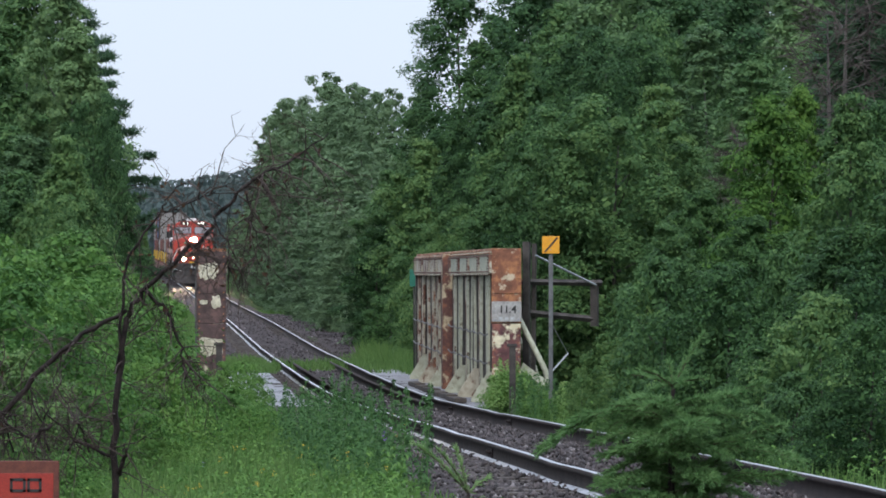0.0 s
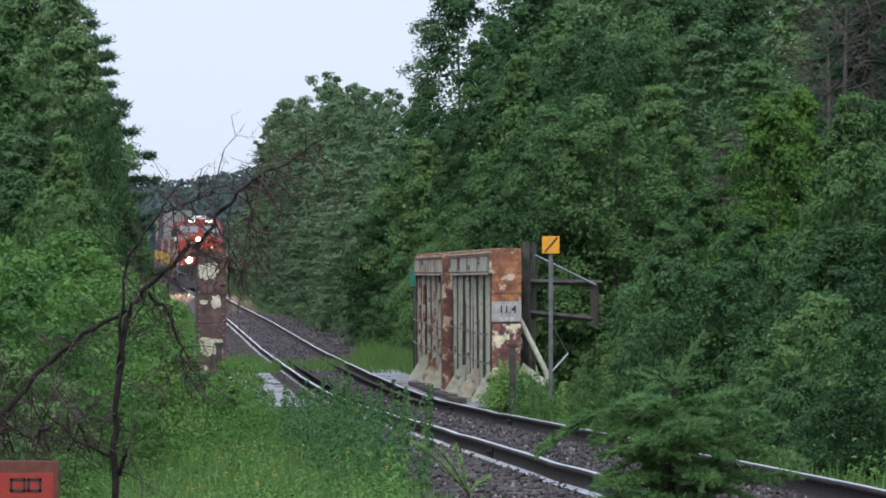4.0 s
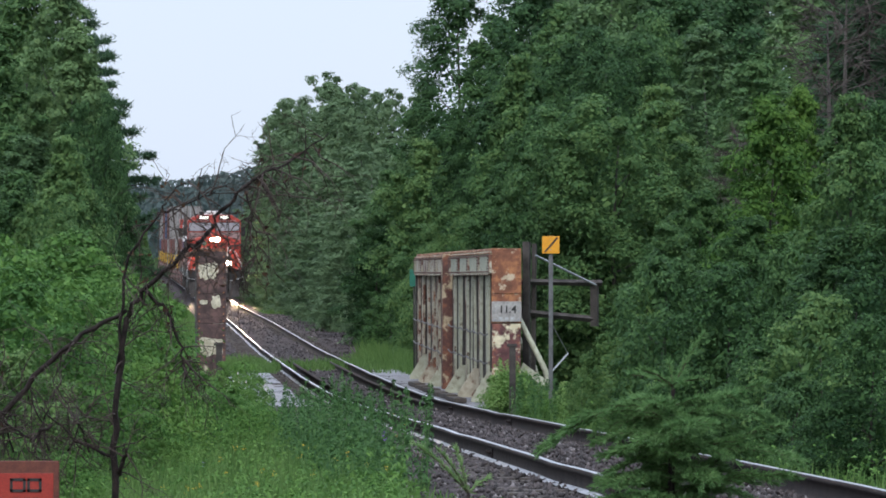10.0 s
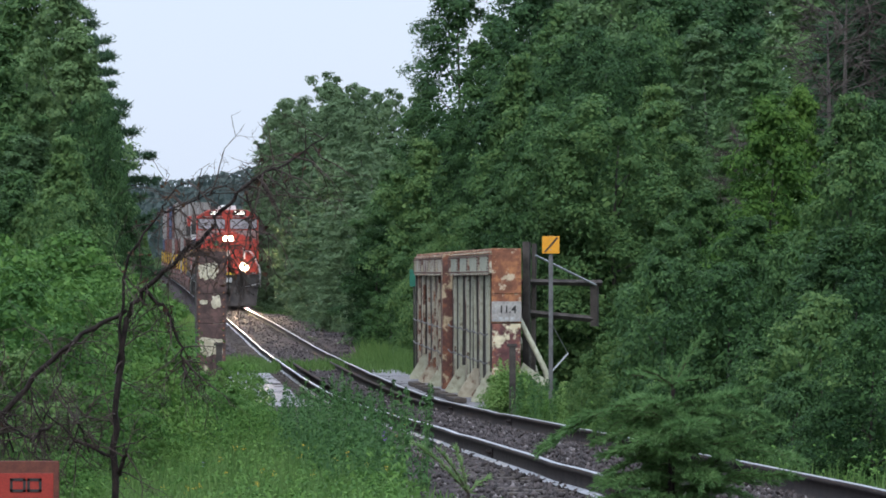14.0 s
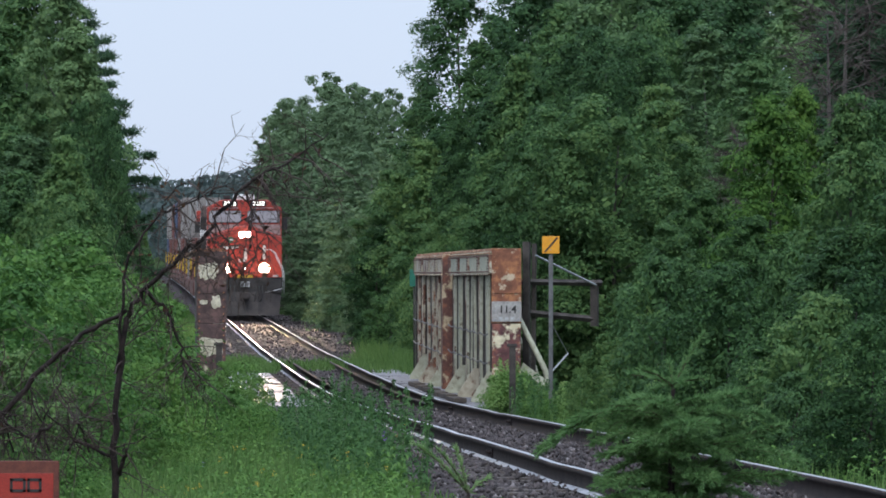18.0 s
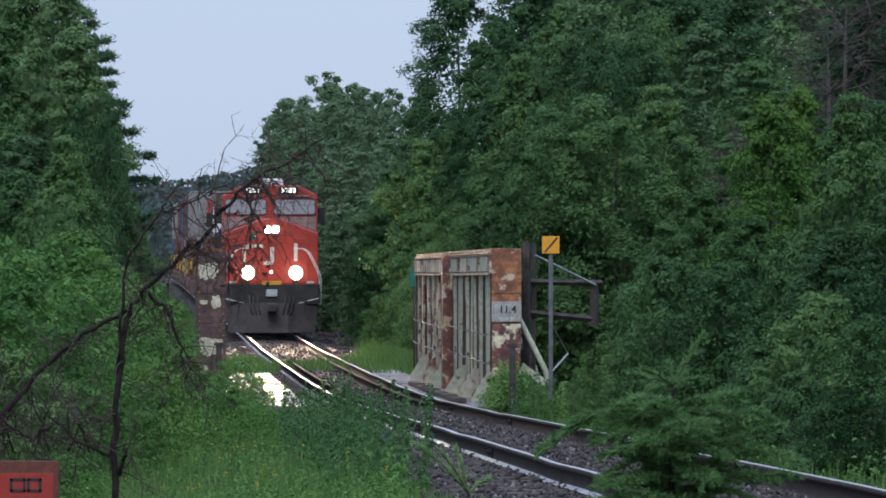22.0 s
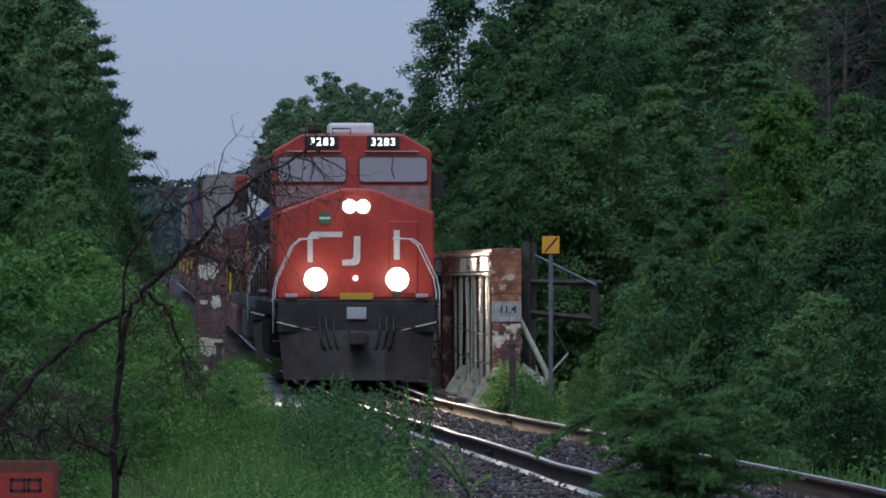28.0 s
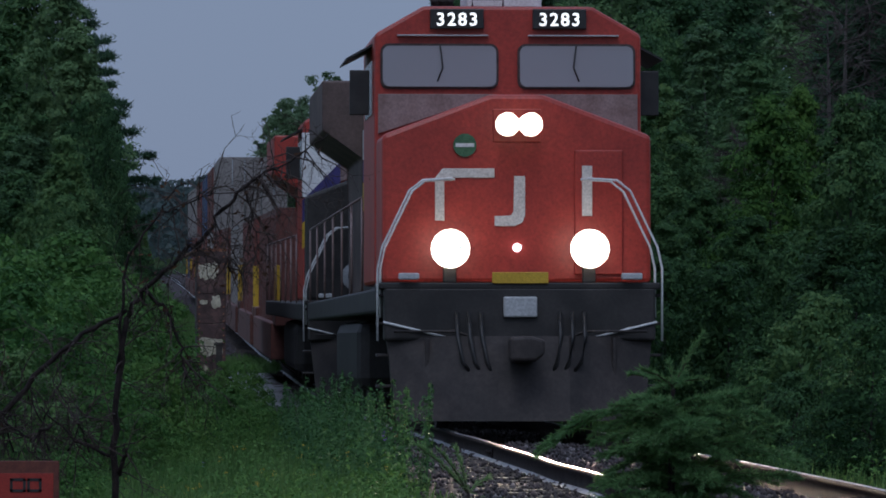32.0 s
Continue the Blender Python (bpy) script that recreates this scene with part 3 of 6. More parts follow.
            # slanting stays on the outer side
            for dd, foot in ((near + 0.4, 1.15), (near + 3.0, 1.2)):
                link_mesh("stay", tube([at(dd, 0.5, 1.25), at(dd, foot * 0.55 + 0.3, 0.4), at(dd, foot, -0.45)], 0.05, 6), M_PALE, g, "pale slanting stay")
            bm = prism([(0, 0), (0.55, 0), (0.5, 0.25), (0.0, 0.62)], 0, 0.03)
            bmesh.ops.transform(bm, matrix=Matrix.Translation(at(near + 0.2, 0.75, -0.5)), verts=bm.verts[:])
            link_mesh("gusset_plate", bm, M_PALE, g, "pale flaking foot plate")
            bm = prism([(0, 0.30), (0.05, 0.42), (0.45, 0.12), (0.42, 0.0)], 0, 0.03)
            bmesh.ops.transform(bm, matrix=Matrix.Translation(at(near + 0.2, 0.5, 0.1)), verts=bm.verts[:])
            link_mesh("brace_plate", bm, M_PALE, g)
        else:
            # what is left of the cream paint on the end plates
            prng = random.Random(12)
            for x0, x1, z0, z1 in ((0.12, 0.49, 1.90, 2.22), (0.08, 0.26, 1.42, 1.66), (0.02, 0.48, 0.62, 0.95), (0.30, 0.46, 1.50, 1.58)):
                cx, cz, n = (x0 + x1) / 2, (z0 + z1) / 2, 22
                ring = []
                for k in range(n):
                    a = 2 * math.pi * k / n
                    q = prng.uniform(0.7, 1.08)
                    ring.append(at(near - 0.0345, cx + math.copysign(abs(math.cos(a)) ** 0.6, math.cos(a)) * (x1 - x0) / 2 * q,
                                   cz + math.copysign(abs(math.sin(a)) ** 0.6, math.sin(a)) * (z1 - z0) / 2 * q))
                bm = bmesh.new()
                A = [bm.verts.new(p) for p in ring]
                B = [bm.verts.new(p + Vector((0, 0.004, 0))) for p in ring]
                bm.faces.new(A), bm.faces.new(B[::-1])
                for k in range(n):
                    bm.faces.new((A[(k + 1) % n], A[k], B[k], B[(k + 1) % n]))
                bmesh.ops.recalc_face_normals(bm, faces=bm.faces[:])
                link_mesh("paint_flake", bm, M_CREAM, g, "flake of old cream paint")
            slab("top_chord", near + 0.05, far, -0.02, 0.2, top - 0.40, top - 0.032, M_PALE_RUSTY)
            for k in range(6):
                dd = near + 1 + k * 4
                slab("stiffener", dd, dd + 0.05, 0.02, 0.2, -0.15, top - 0.43, M_PALE)
        return g

    girder(1, 1.93, 85.0, 107.8)
    girder(-1, 2.52, 85.0, 109.5)

    # mileage plate on the end plate of one girder
    plate = thing("mileage_plate", Matrix.Translation(on_track(84.955, 1.93, 1.19)), "small pale weathered plate lettered 11.4 on a rusted girder", "sign")
    part("plate", box(0.0, 0.5, -0.012, 0.0, 0.02, 0.36, 0.004), M_PLATE, plate)
    for x in (0.05, 0.45):
        for z in (0.06, 0.2):
            part("bolt", cylinder((x, -0.016, z), (0, 1, 0), 0.014, 0.014, 8), M_GALV, plate)
    write("11.4", 0.125, M_BLACK, plate, (0.27, -0.0155, 0.17), "lettering", 0.004)
    # short pale marks under the lettering
    for k, (x, w) in enumerate(((0.15, 0.06), (0.25, 0.05), (0.35, 0.06))):
        part("faded_mark", box(x - w / 2, x + w / 2, -0.014, -0.0125, 0.05, 0.1), M_GREYPAINT, plate)


def write(text, height, mat, parent, place, name, bold=0.0, turn=(90, 0, 0)):
    """Flat lettering, centred on place, facing -y."""
    cu = bpy.data.curves.new(name, "FONT")
    cu.body, cu.align_x, cu.align_y = text, "CENTER", "BOTTOM_BASELINE"
    cu.size, cu.extrude, cu.offset, cu.resolution_u = height * 1.38, 0.002, bold, 3
    tmp = bpy.data.objects.new(name, cu)
    scene.collection.objects.link(tmp)
    bpy.context.view_layer.update()
    me = bpy.data.meshes.new_from_object(tmp.evaluated_get(bpy.context.evaluated_depsgraph_get()))
    bpy.data.objects.remove(tmp)
    bpy.data.curves.remove(cu)
    me.materials.clear()
    me.materials.append(mat)
    ob = new(name, me)
    ob.parent = parent
    ob.matrix_local = pose(*place, *turn)
    return ob




def build_wayside():
    # walkway platform with railing outside the girder
    w = thing("timber_refuge", Matrix(), "dark weathered timber walkway railing beside the girder", "platform")

    def at(d, u, z):
        return on_track(d, u, z)

    def beam(name, a, b, r, mat, label=""):
        link_mesh(name, tube([a, b], r, 4), mat, w, label)

    beam("post", at(86, 2.60, -0.6), at(86, 2.60, 2.56), 0.08, M_TIMBER)
    beam("post", at(86.2, 2.72, -0.6), at(86.2, 2.75, 2.53), 0.05, M_TIMBER)
    beam("post", at(86.5, 3.8, 1.12), at(86.5, 3.8, 1.9), 0.085, M_TIMBER)
    beam("rail_beam", at(86, 2.35, 1.88), at(86.5, 3.92, 1.86), 0.052, M_TIMBER)
    beam("rail_beam", at(86, 2.35, 1.38), at(86.5, 3.8, 1.24), 0.055, M_TIMBER)
    beam("walkway_plank", at(86, 2.5, 1.3), at(96, 3.0, 1.3), 0.1, M_TIMBER)
    beam("brace_rod", at(85.9, 2.74, 2.33), at(86.4, 3.82, 1.82), 0.02, M_GALV, "pale grey slanting rod")
    beam("brace_rod", at(85.9, 2.95, 0.28), at(86.2, 3.32, 0.66), 0.018, M_GALV, "pale grey short rod")
    beam("brace_wire", at(85.9, 3.0, 1.2), at(86.2, 3.32, 0.66), 0.008, M_GALV)

    s = thing("wayside_sign", Matrix.Translation(on_track(79, 2.42, -0.62)), "square orange-yellow sign with a black slash on a grey post", "sign")
    part("post", box(-0.035, 0.035, -0.03, 0.03, 0, 2.95, 0.01), M_POST, s, "grey steel post")
    b = part("board", box(-0.135, 0.135, -0.05, -0.035, 2.91, 3.18, 0.004), M_YELLOW, s, "orange-yellow square board")
    bm = prism([(-0.11, 2.935), (-0.085, 2.925), (0.115, 3.15), (0.09, 3.165)], -0.054, -0.0505)
    part("slash", bm, M_BLACK, s, "black diagonal slash")
    for z in (2.97, 3.12):
        part("bolt", cylinder((0, -0.055, z), (0, 1, 0), 0.009, 0.01, 6), M_GALV, s)

    m = thing("short_post", Matrix.Translation(on_track(80, 1.90, -0.15)), "short dark weathered timber post with a cap", "post", "short posts")
    part("shaft", box(-0.05, 0.05, -0.05, 0.05, -0.5, 1.0, 0.012), M_TIMBER, m)
    part("cap", box(-0.085, 0.07, -0.06, 0.06, 0.98, 1.03, 0.01), M_TIMBER, m)
    copy_thing(m, Matrix.Translation(on_track(84, -2.66, -0.16)))

    g = thing("small_green_sign", Matrix.Translation(on_track(109.5, 1.97, -0.3)), "small green sign on a thin post by the girder", "sign")
    part("post", cylinder((0, 0.03, 1.2), (0, 0, 1), 0.02, 2.4, 8), M_TIMBER, g)
    part("board", box(-0.1, 0.06, -0.01, 0.01, 2.05, 2.42, 0.004), M_GREEN_SIGN, g)

    rng = random.Random(3)
    old = box(-0.1, 0.1, -1.2, 1.2, 0, 0.085, 0.012)
    first = None
    for k, (d, u, turn) in enumerate(((86.2, 1.42, 0.0), (88.62, 1.43, 0.15), (91.04, 1.42, -0.1), (93.46, 1.425, 0.1), (95.88, 1.415, -0.1), (98.3, 1.42, 0.1))):
        place = Matrix.Translation(on_track(d, u, -0.165 + 0.006 * (k % 2))) @ pose(0, 0, 0, rng.uniform(-0.2, 0.2), rng.uniform(-4, 4), turn + 3.4)
        if first is None:
            first = link_mesh("old_timber", old, M_TIE)
            first.matrix_world = place
            tagged(first, "old dark split timber lying along the deck", "timber", "old timbers on the deck")
        else:
            copy_thing(first, place)

    # red board low beside the camera's line
    r = thing("red_marker_board", Matrix.Translation((-1.768, 21.5, -0.29)) @ Matrix.Scale(0.96, 4), "small red board with a rusty edge and a black emblem", "sign")
    part("stake", box(-0.03, 0.03, 0.02, 0.06, -0.2, 0.86, 0.005), M_TIMBER, r)
    part("board", box(-0.145, 0.145, -0.006, 0.012, 0.55, 0.905, 0.004), M_SIGN_EDGE, r, "rusty red board")
    part("face", box(-0.12, 0.12, -0.009, -0.0065, 0.57, 0.85, 0.001), M_SIGN_RED, r, "red painted face")
    # emblem: plain black bands
    bar = 0.012

    def band(pts):
        bm = bmesh.new()
        for (xa, za), (xb, zb) in zip(pts, pts[1:]):
            w2 = Vector((xb - xa, 0, zb - za)).normalized() * bar / 2
            n2 = Vector((-w2.z, 0, w2.x))
            q = [Vector((xa, 0, za)) - w2 + n2, Vector((xa, 0, za)) - w2 - n2, Vector((xb, 0, zb)) + w2 - n2, Vector((xb, 0, zb)) + w2 + n2]
            A = [bm.verts.new((v.x, -0.0125, v.z)) for v in q]
            B = [bm.verts.new((v.x, -0.0095, v.z)) for v in q]
            bm.faces.new(A), bm.faces.new(B[::-1])
            for i in range(4):
                bm.faces.new((A[(i + 1) % 4], A[i], B[i], B[(i + 1) % 4]))
        bmesh.ops.recalc_face_normals(bm, faces=bm.faces[:])
        return bm

    part("emblem_band", band([(-0.008, 0.822), (-0.066, 0.822), (-0.066, 0.773), (-0.008, 0.773), (-0.008, 0.822)]), M_BLACK, r)
    part("emblem_band", band([(0.010, 0.773), (0.010, 0.822), (0.062, 0.822), (0.062, 0.773), (0.010, 0.773)]), M_BLACK, r)
    for x in (-0.045, 0.0, 0.045):
        part("unreadable_mark", box(x - 0.016, x + 0.016, -0.0125, -0.0095, 0.70, 0.742), M_BLACK, r)

# ---------------------------------------------------------------- plants


def unit(v):
    return v / np.maximum(np.linalg.norm(v, axis=-1, keepdims=True), 1e-6)


def crown(rng, z0, z1, radius, lobes, sprays, per, leaf, shape, lobe_size):
    """Leaf places and facings for an uneven crown: separate lobes on its outside, each of overlapping domed sprays, round a leafy core."""
    up = np.array([0, 0, 1.0])
    f = ((np.arange(lobes) + rng.uniform(0, 1, lobes)) / lobes) ** 0.9
    a = np.arange(lobes) * 2.4 + rng.uniform(-0.6, 0.6, lobes)
    S = lobe_size * radius * rng.uniform(0.55, 1.4, lobes) * np.interp(f, [0, 0.6, 1], [1.1, 1, 0.55])
    r = np.maximum(radius * np.interp(f, *shape) * rng.uniform(0.6, 1.1, lobes) - S * 0.4, 0)
    C = np.stack([np.cos(a) * r, np.sin(a) * r, z0 + (z1 - z0) * f - S * 0.3], 1)
    out = unit(np.stack([np.cos(a), np.sin(a), 0.55 + 0.5 * f], 1))
    D = unit(unit(rng.normal(size=(lobes, sprays, 3))) + 0.75 * out[:, None] + 0.3 * up)
    T = C[:, None] + D * S[:, None, None] * rng.uniform(0.5, 0.85, (lobes, sprays, 1)) * np.array([1, 1, 0.8])
    s = (S[:, None] * rng.uniform(0.34, 0.62, (lobes, sprays)))[:, :, None, None]
    E = unit(unit(rng.normal(size=(lobes, sprays, per, 3))) + 0.55 * D[:, :, None] + 0.4 * up)
    reach = rng.uniform(0.5, 1.12, (lobes, sprays, per, 1)) + (rng.random((lobes, sprays, per, 1)) < 0.16) * rng.uniform(0.1, 0.7, (lobes, sprays, per, 1))
    A = T[:, :, None] + E * s * reach * np.array([1.15, 1.15, 0.75])
    AN = E * 0.6 + D[:, :, None] * 0.3 + 0.3 * up + rng.normal(0, 0.36, E.shape)
    # leaves inside each lobe
    k = sprays * per // 9
    I = unit(rng.normal(size=(lobes, k, 3)))
    B = C[:, None] + I * S[:, None, None] * rng.uniform(0.35, 0.7, (lobes, k, 1)) * np.array([1, 1, 0.7])
    # and round the trunk
    m = lobes * sprays * per // 14
    g = rng.random(m)
    b = rng.uniform(0, 6.28, m)
    q = radius * np.interp(g, *shape) * rng.uniform(0.25, 0.8, m)
    K = np.stack([np.cos(b) * q, np.sin(b) * q, z0 + (z1 - z0) * 0.93 * g], 1)
    KN = np.stack([np.cos(b), np.sin(b), 0.4 + 0 * b], 1) + rng.normal(0, 0.4, (m, 3))
    size = np.concatenate([np.full(lobes * sprays * per, leaf), np.full(lobes * k, leaf * 1.4), np.full(m, leaf * 1.7)])
    return (C, np.concatenate([A.reshape(-1, 3), B.reshape(-1, 3), K]),
            np.concatenate([AN.reshape(-1, 3), (I + 0.4 * up).reshape(-1, 3), KN]), size)


ROUND = ([0, 0.15, 0.45, 0.75, 1], [0.6, 0.9, 1.0, 0.75, 0.2])
DOME = ([0, 0.15, 0.45, 0.75, 0.92, 1], [0.6, 0.9, 1.0, 0.9, 0.66, 0.4])
TALL = ([0, 0.2, 0.5, 0.8, 1], [0.55, 0.85, 0.95, 0.65, 0.12])
SIZES = {}


def broadleaf(name, seed, height, radius, lobes, sprays, per, leaf, mat, bark, label, shape=ROUND, low=0.1, lobe_size=0.3, category="tree",
              group="woods along the line"):
    rng = np.random.default_rng(seed)
    t = thing(name, Matrix(), label, category, group)
    r0 = 0.006 * height + 0.014
    pts = [(0, 0, -0.4)] + [(0.06 * math.sin(f * 9 + seed), 0.06 * math.cos(f * 7), height * f) for f in (0.12, 0.3, 0.5, 0.7, 0.88)]
    part("trunk", tube(pts, [r0 * v for v in (1.25, 1.0, 0.85, 0.62, 0.4, 0.15)], 7), bark, t)
    C, P, N, size = crown(rng, height * low, height * 0.97, radius, lobes, sprays, per, leaf, shape, lobe_size)
    for c in C[::max(1, lobes // 9)][:9]:
        z = max(height * 0.06, c[2] - 0.3 * radius - 0.06 * height)
        a, b = Vector((0, 0, z)), Vector(c)
        part("limb", tube([a, (a + b) / 2 + Vector((0, 0, -0.06 * radius)), b], [r0 * 0.4, r0 * 0.25, r0 * 0.1], 4), bark, t)
    V, F = tri_leaves(P, N, size, rng)
    raw_mesh("crown", V, F, mat, t)
    SIZES[t.name] = (height, radius)
    return t


def pine(name, seed, height, radius, boughs, mat, label):
    """An open pine: level boughs that end in flat layered sprays of needle tufts."""
    rng = np.random.default_rng(seed)
    t = thing(name, Matrix(), label, "tree", "woods along the line")
    r0 = 0.008 * height + 0.03
    part("trunk", tube([(0, 0, -0.4), (0.04, 0, height * 0.4), (0, 0.03, height * 0.98)], [r0 * 1.2, r0 * 0.7, 0.012], 7), M_BARK, t)
    bm = bmesh.new()
    P, W = [], []
    for k in range(boughs):
        f = 0.1 + 0.9 * (k + rng.uniform(0, 0.8)) / boughs
        z = height * f
        a = k * 2.4 + rng.uniform(-0.5, 0.5)
        L = radius * np.interp(f, [0, 0.35, 0.7, 1.0], [0.75, 1.0, 0.72, 0.1]) * rng.uniform(0.6, 1.12) + 0.08
        way = np.array([math.cos(a), math.sin(a), 0])
        side = np.array([-way[1], way[0], 0])
        root = np.array([0, 0, z])
        tip = root + way * L + np.array([0, 0, L * rng.uniform(-0.1, 0.22)])
        tube([root, (root + tip) / 2 + np.array([0, 0, -0.06 * L]), tip], [0.022, 0.014, 0.005], 4, bm)
        for q in range(max(5, int(15 * L))):
            s = rng.uniform(0.35, 1.0)
            w = side * rng.normal(0, 0.2 * L) * (1.25 - s)
            c = root + (tip - root) * s + w + np.array([0, 0, rng.uniform(-0.02, 0.09)])
            m = 38
            E = unit(rng.normal(size=(m, 3)) + way * 0.5 + np.array([0, 0, 0.55]))
            P.append(c + E * 0.02 + rng.normal(0, 1, (m, 3)) * np.array([0.07, 0.07, 0.022]))
            W.append(E)
    tagged(part("branchwork", bm, M_BARK_DARK, t), kind="stuff")
    V, F = blades(np.concatenate(P), np.concatenate(W), 0.12, 0.03, rng)
    raw_mesh("crown", V, F, mat, t)
    SIZES[t.name] = (height, radius)
    return t


def conifer(name, seed, height, radius, tiers, mat, label, needle=0.22, per=46, ragged=0.35):
    rng = np.random.default_rng(seed)
    t = thing(name, Matrix(), label, "tree", "woods along the line")
    r0 = 0.01 * height + 0.03
    part("trunk", tube([(0, 0, -0.4), (0.02, 0, height * 0.4), (0, 0.03, height)], [r0 * 1.2, r0 * 0.7, 0.01], 7), M_BARK, t)
    bm = bmesh.new()
    P, W = [], []
    for k in range(tiers):
        f = (k + rng.uniform(0, 0.9)) / tiers
        z = height * (0.06 + 0.92 * f)
        for q in range(6):
            a = rng.uniform(0, 2 * math.pi)
            L = radius * (1 - f) ** 0.85 * rng.uniform(1 - ragged, 1 + ragged * 0.6) + 0.12
            tip = np.array([math.cos(a) * L, math.sin(a) * L, z - L * rng.uniform(0.05, 0.45)])
            root = np.array([0, 0, z])
            tube([root, (root + tip) / 2 + np.array([0, 0, -0.04 * L]), tip], [0.02, 0.014, 0.004], 3, bm)
            s = rng.random(per) ** 0.7
            base = root + (tip - root) * s[:, None] + np.array([0, 0, -0.16 * L]) * (s * (1 - s))[:, None]
            side = np.array([-math.sin(a), math.cos(a), 0])
            way = (tip - root) / (L + 0.01) * 0.8 + side * rng.normal(0, 0.7, (per, 1)) + np.stack([0 * s, 0 * s, rng.normal(-0.12, 0.3, per)], 1)
            P.append(base)
            W.append(way)
    tagged(part("branchwork", bm, M_BARK_DARK, t), kind="stuff")
    P, W = np.concatenate(P), np.concatenate(W)
    V, F = blades(P, W, needle * 1.5, needle * 0.32, rng)
    raw_mesh("crown", V, F, mat, t)
    SIZES[t.name] = (height, radius)
    return t


def dead_tree(name, seed, height, radius, mat, label):
    rng = np.random.default_rng(seed)
    t = thing(name, Matrix(), label, "tree", "woods along the line")
    part("trunk", tube([(0, 0, -0.4), (0.05, 0, height * 0.5), (0, 0.03, height)], [0.09, 0.06, 0.01], 6), M_BARK, t)
    bm = bmesh.new()
    P, W = [], []
    for k in range(46):
        f = rng.uniform(0.25, 1)
        a = rng.uniform(0, 6.28)
        L = radius * (1.1 - f) * rng.uniform(0.5, 1.2) + 0.3
        root = np.array([0, 0, height * f])
        tip = root + np.array([math.cos(a) * L, math.sin(a) * L, L * rng.uniform(0.0, 0.8)])
        tube([root, (root + tip) / 2 + rng.normal(0, 0.07, 3), tip], [0.014, 0.009, 0.003], 3, bm)
        s = rng.uniform(0.2, 1, 20)
        P.append(root + (tip - root) * s[:, None])
        W.append(rng.normal(size=(20, 3)) + (tip - root) / L)
    tagged(part("branchwork", bm, M_BARK, t), kind="stuff")
    V, F = blades(np.concatenate(P), np.concatenate(W), 0.4, 0.02, rng)
    tagged(raw_mesh("twig_mass", V, F, mat, t), kind="stuff")
    return t


def plant(kind, d, u, scale=1.0, turn=0.0, sink=0.05, stretch=1.0, x=None):
    """Set a copy of kind on the ground, u to the right of the track's middle."""
    if x is not None:
        u = x - float(mid(d))
    z = float(ground_z(d, u)) - sink
    m = Matrix.Translation((float(mid(d)) + u, d, z)) @ pose(0, 0, 0, 0, 0, turn) @ Matrix.Diagonal((scale, scale, scale * stretch, 1))
    return copy_thing(kind, m)


def stand(kind, d, x, top, wide, turn):
    """Set a copy of kind on the ground at x, d, its crown that wide and its tip at that height."""
    height, radius = SIZES[kind.name]
    z = float(ground_z(d, x - float(mid(d)))) - 0.05
    s = wide / (2 * radius)
    m = Matrix.Translation((x, d, z)) @ pose(0, 0, 0, 0, 0, turn) @ Matrix.Diagonal((s, s, (top - z) / height, 1))
    return copy_thing(kind, m)


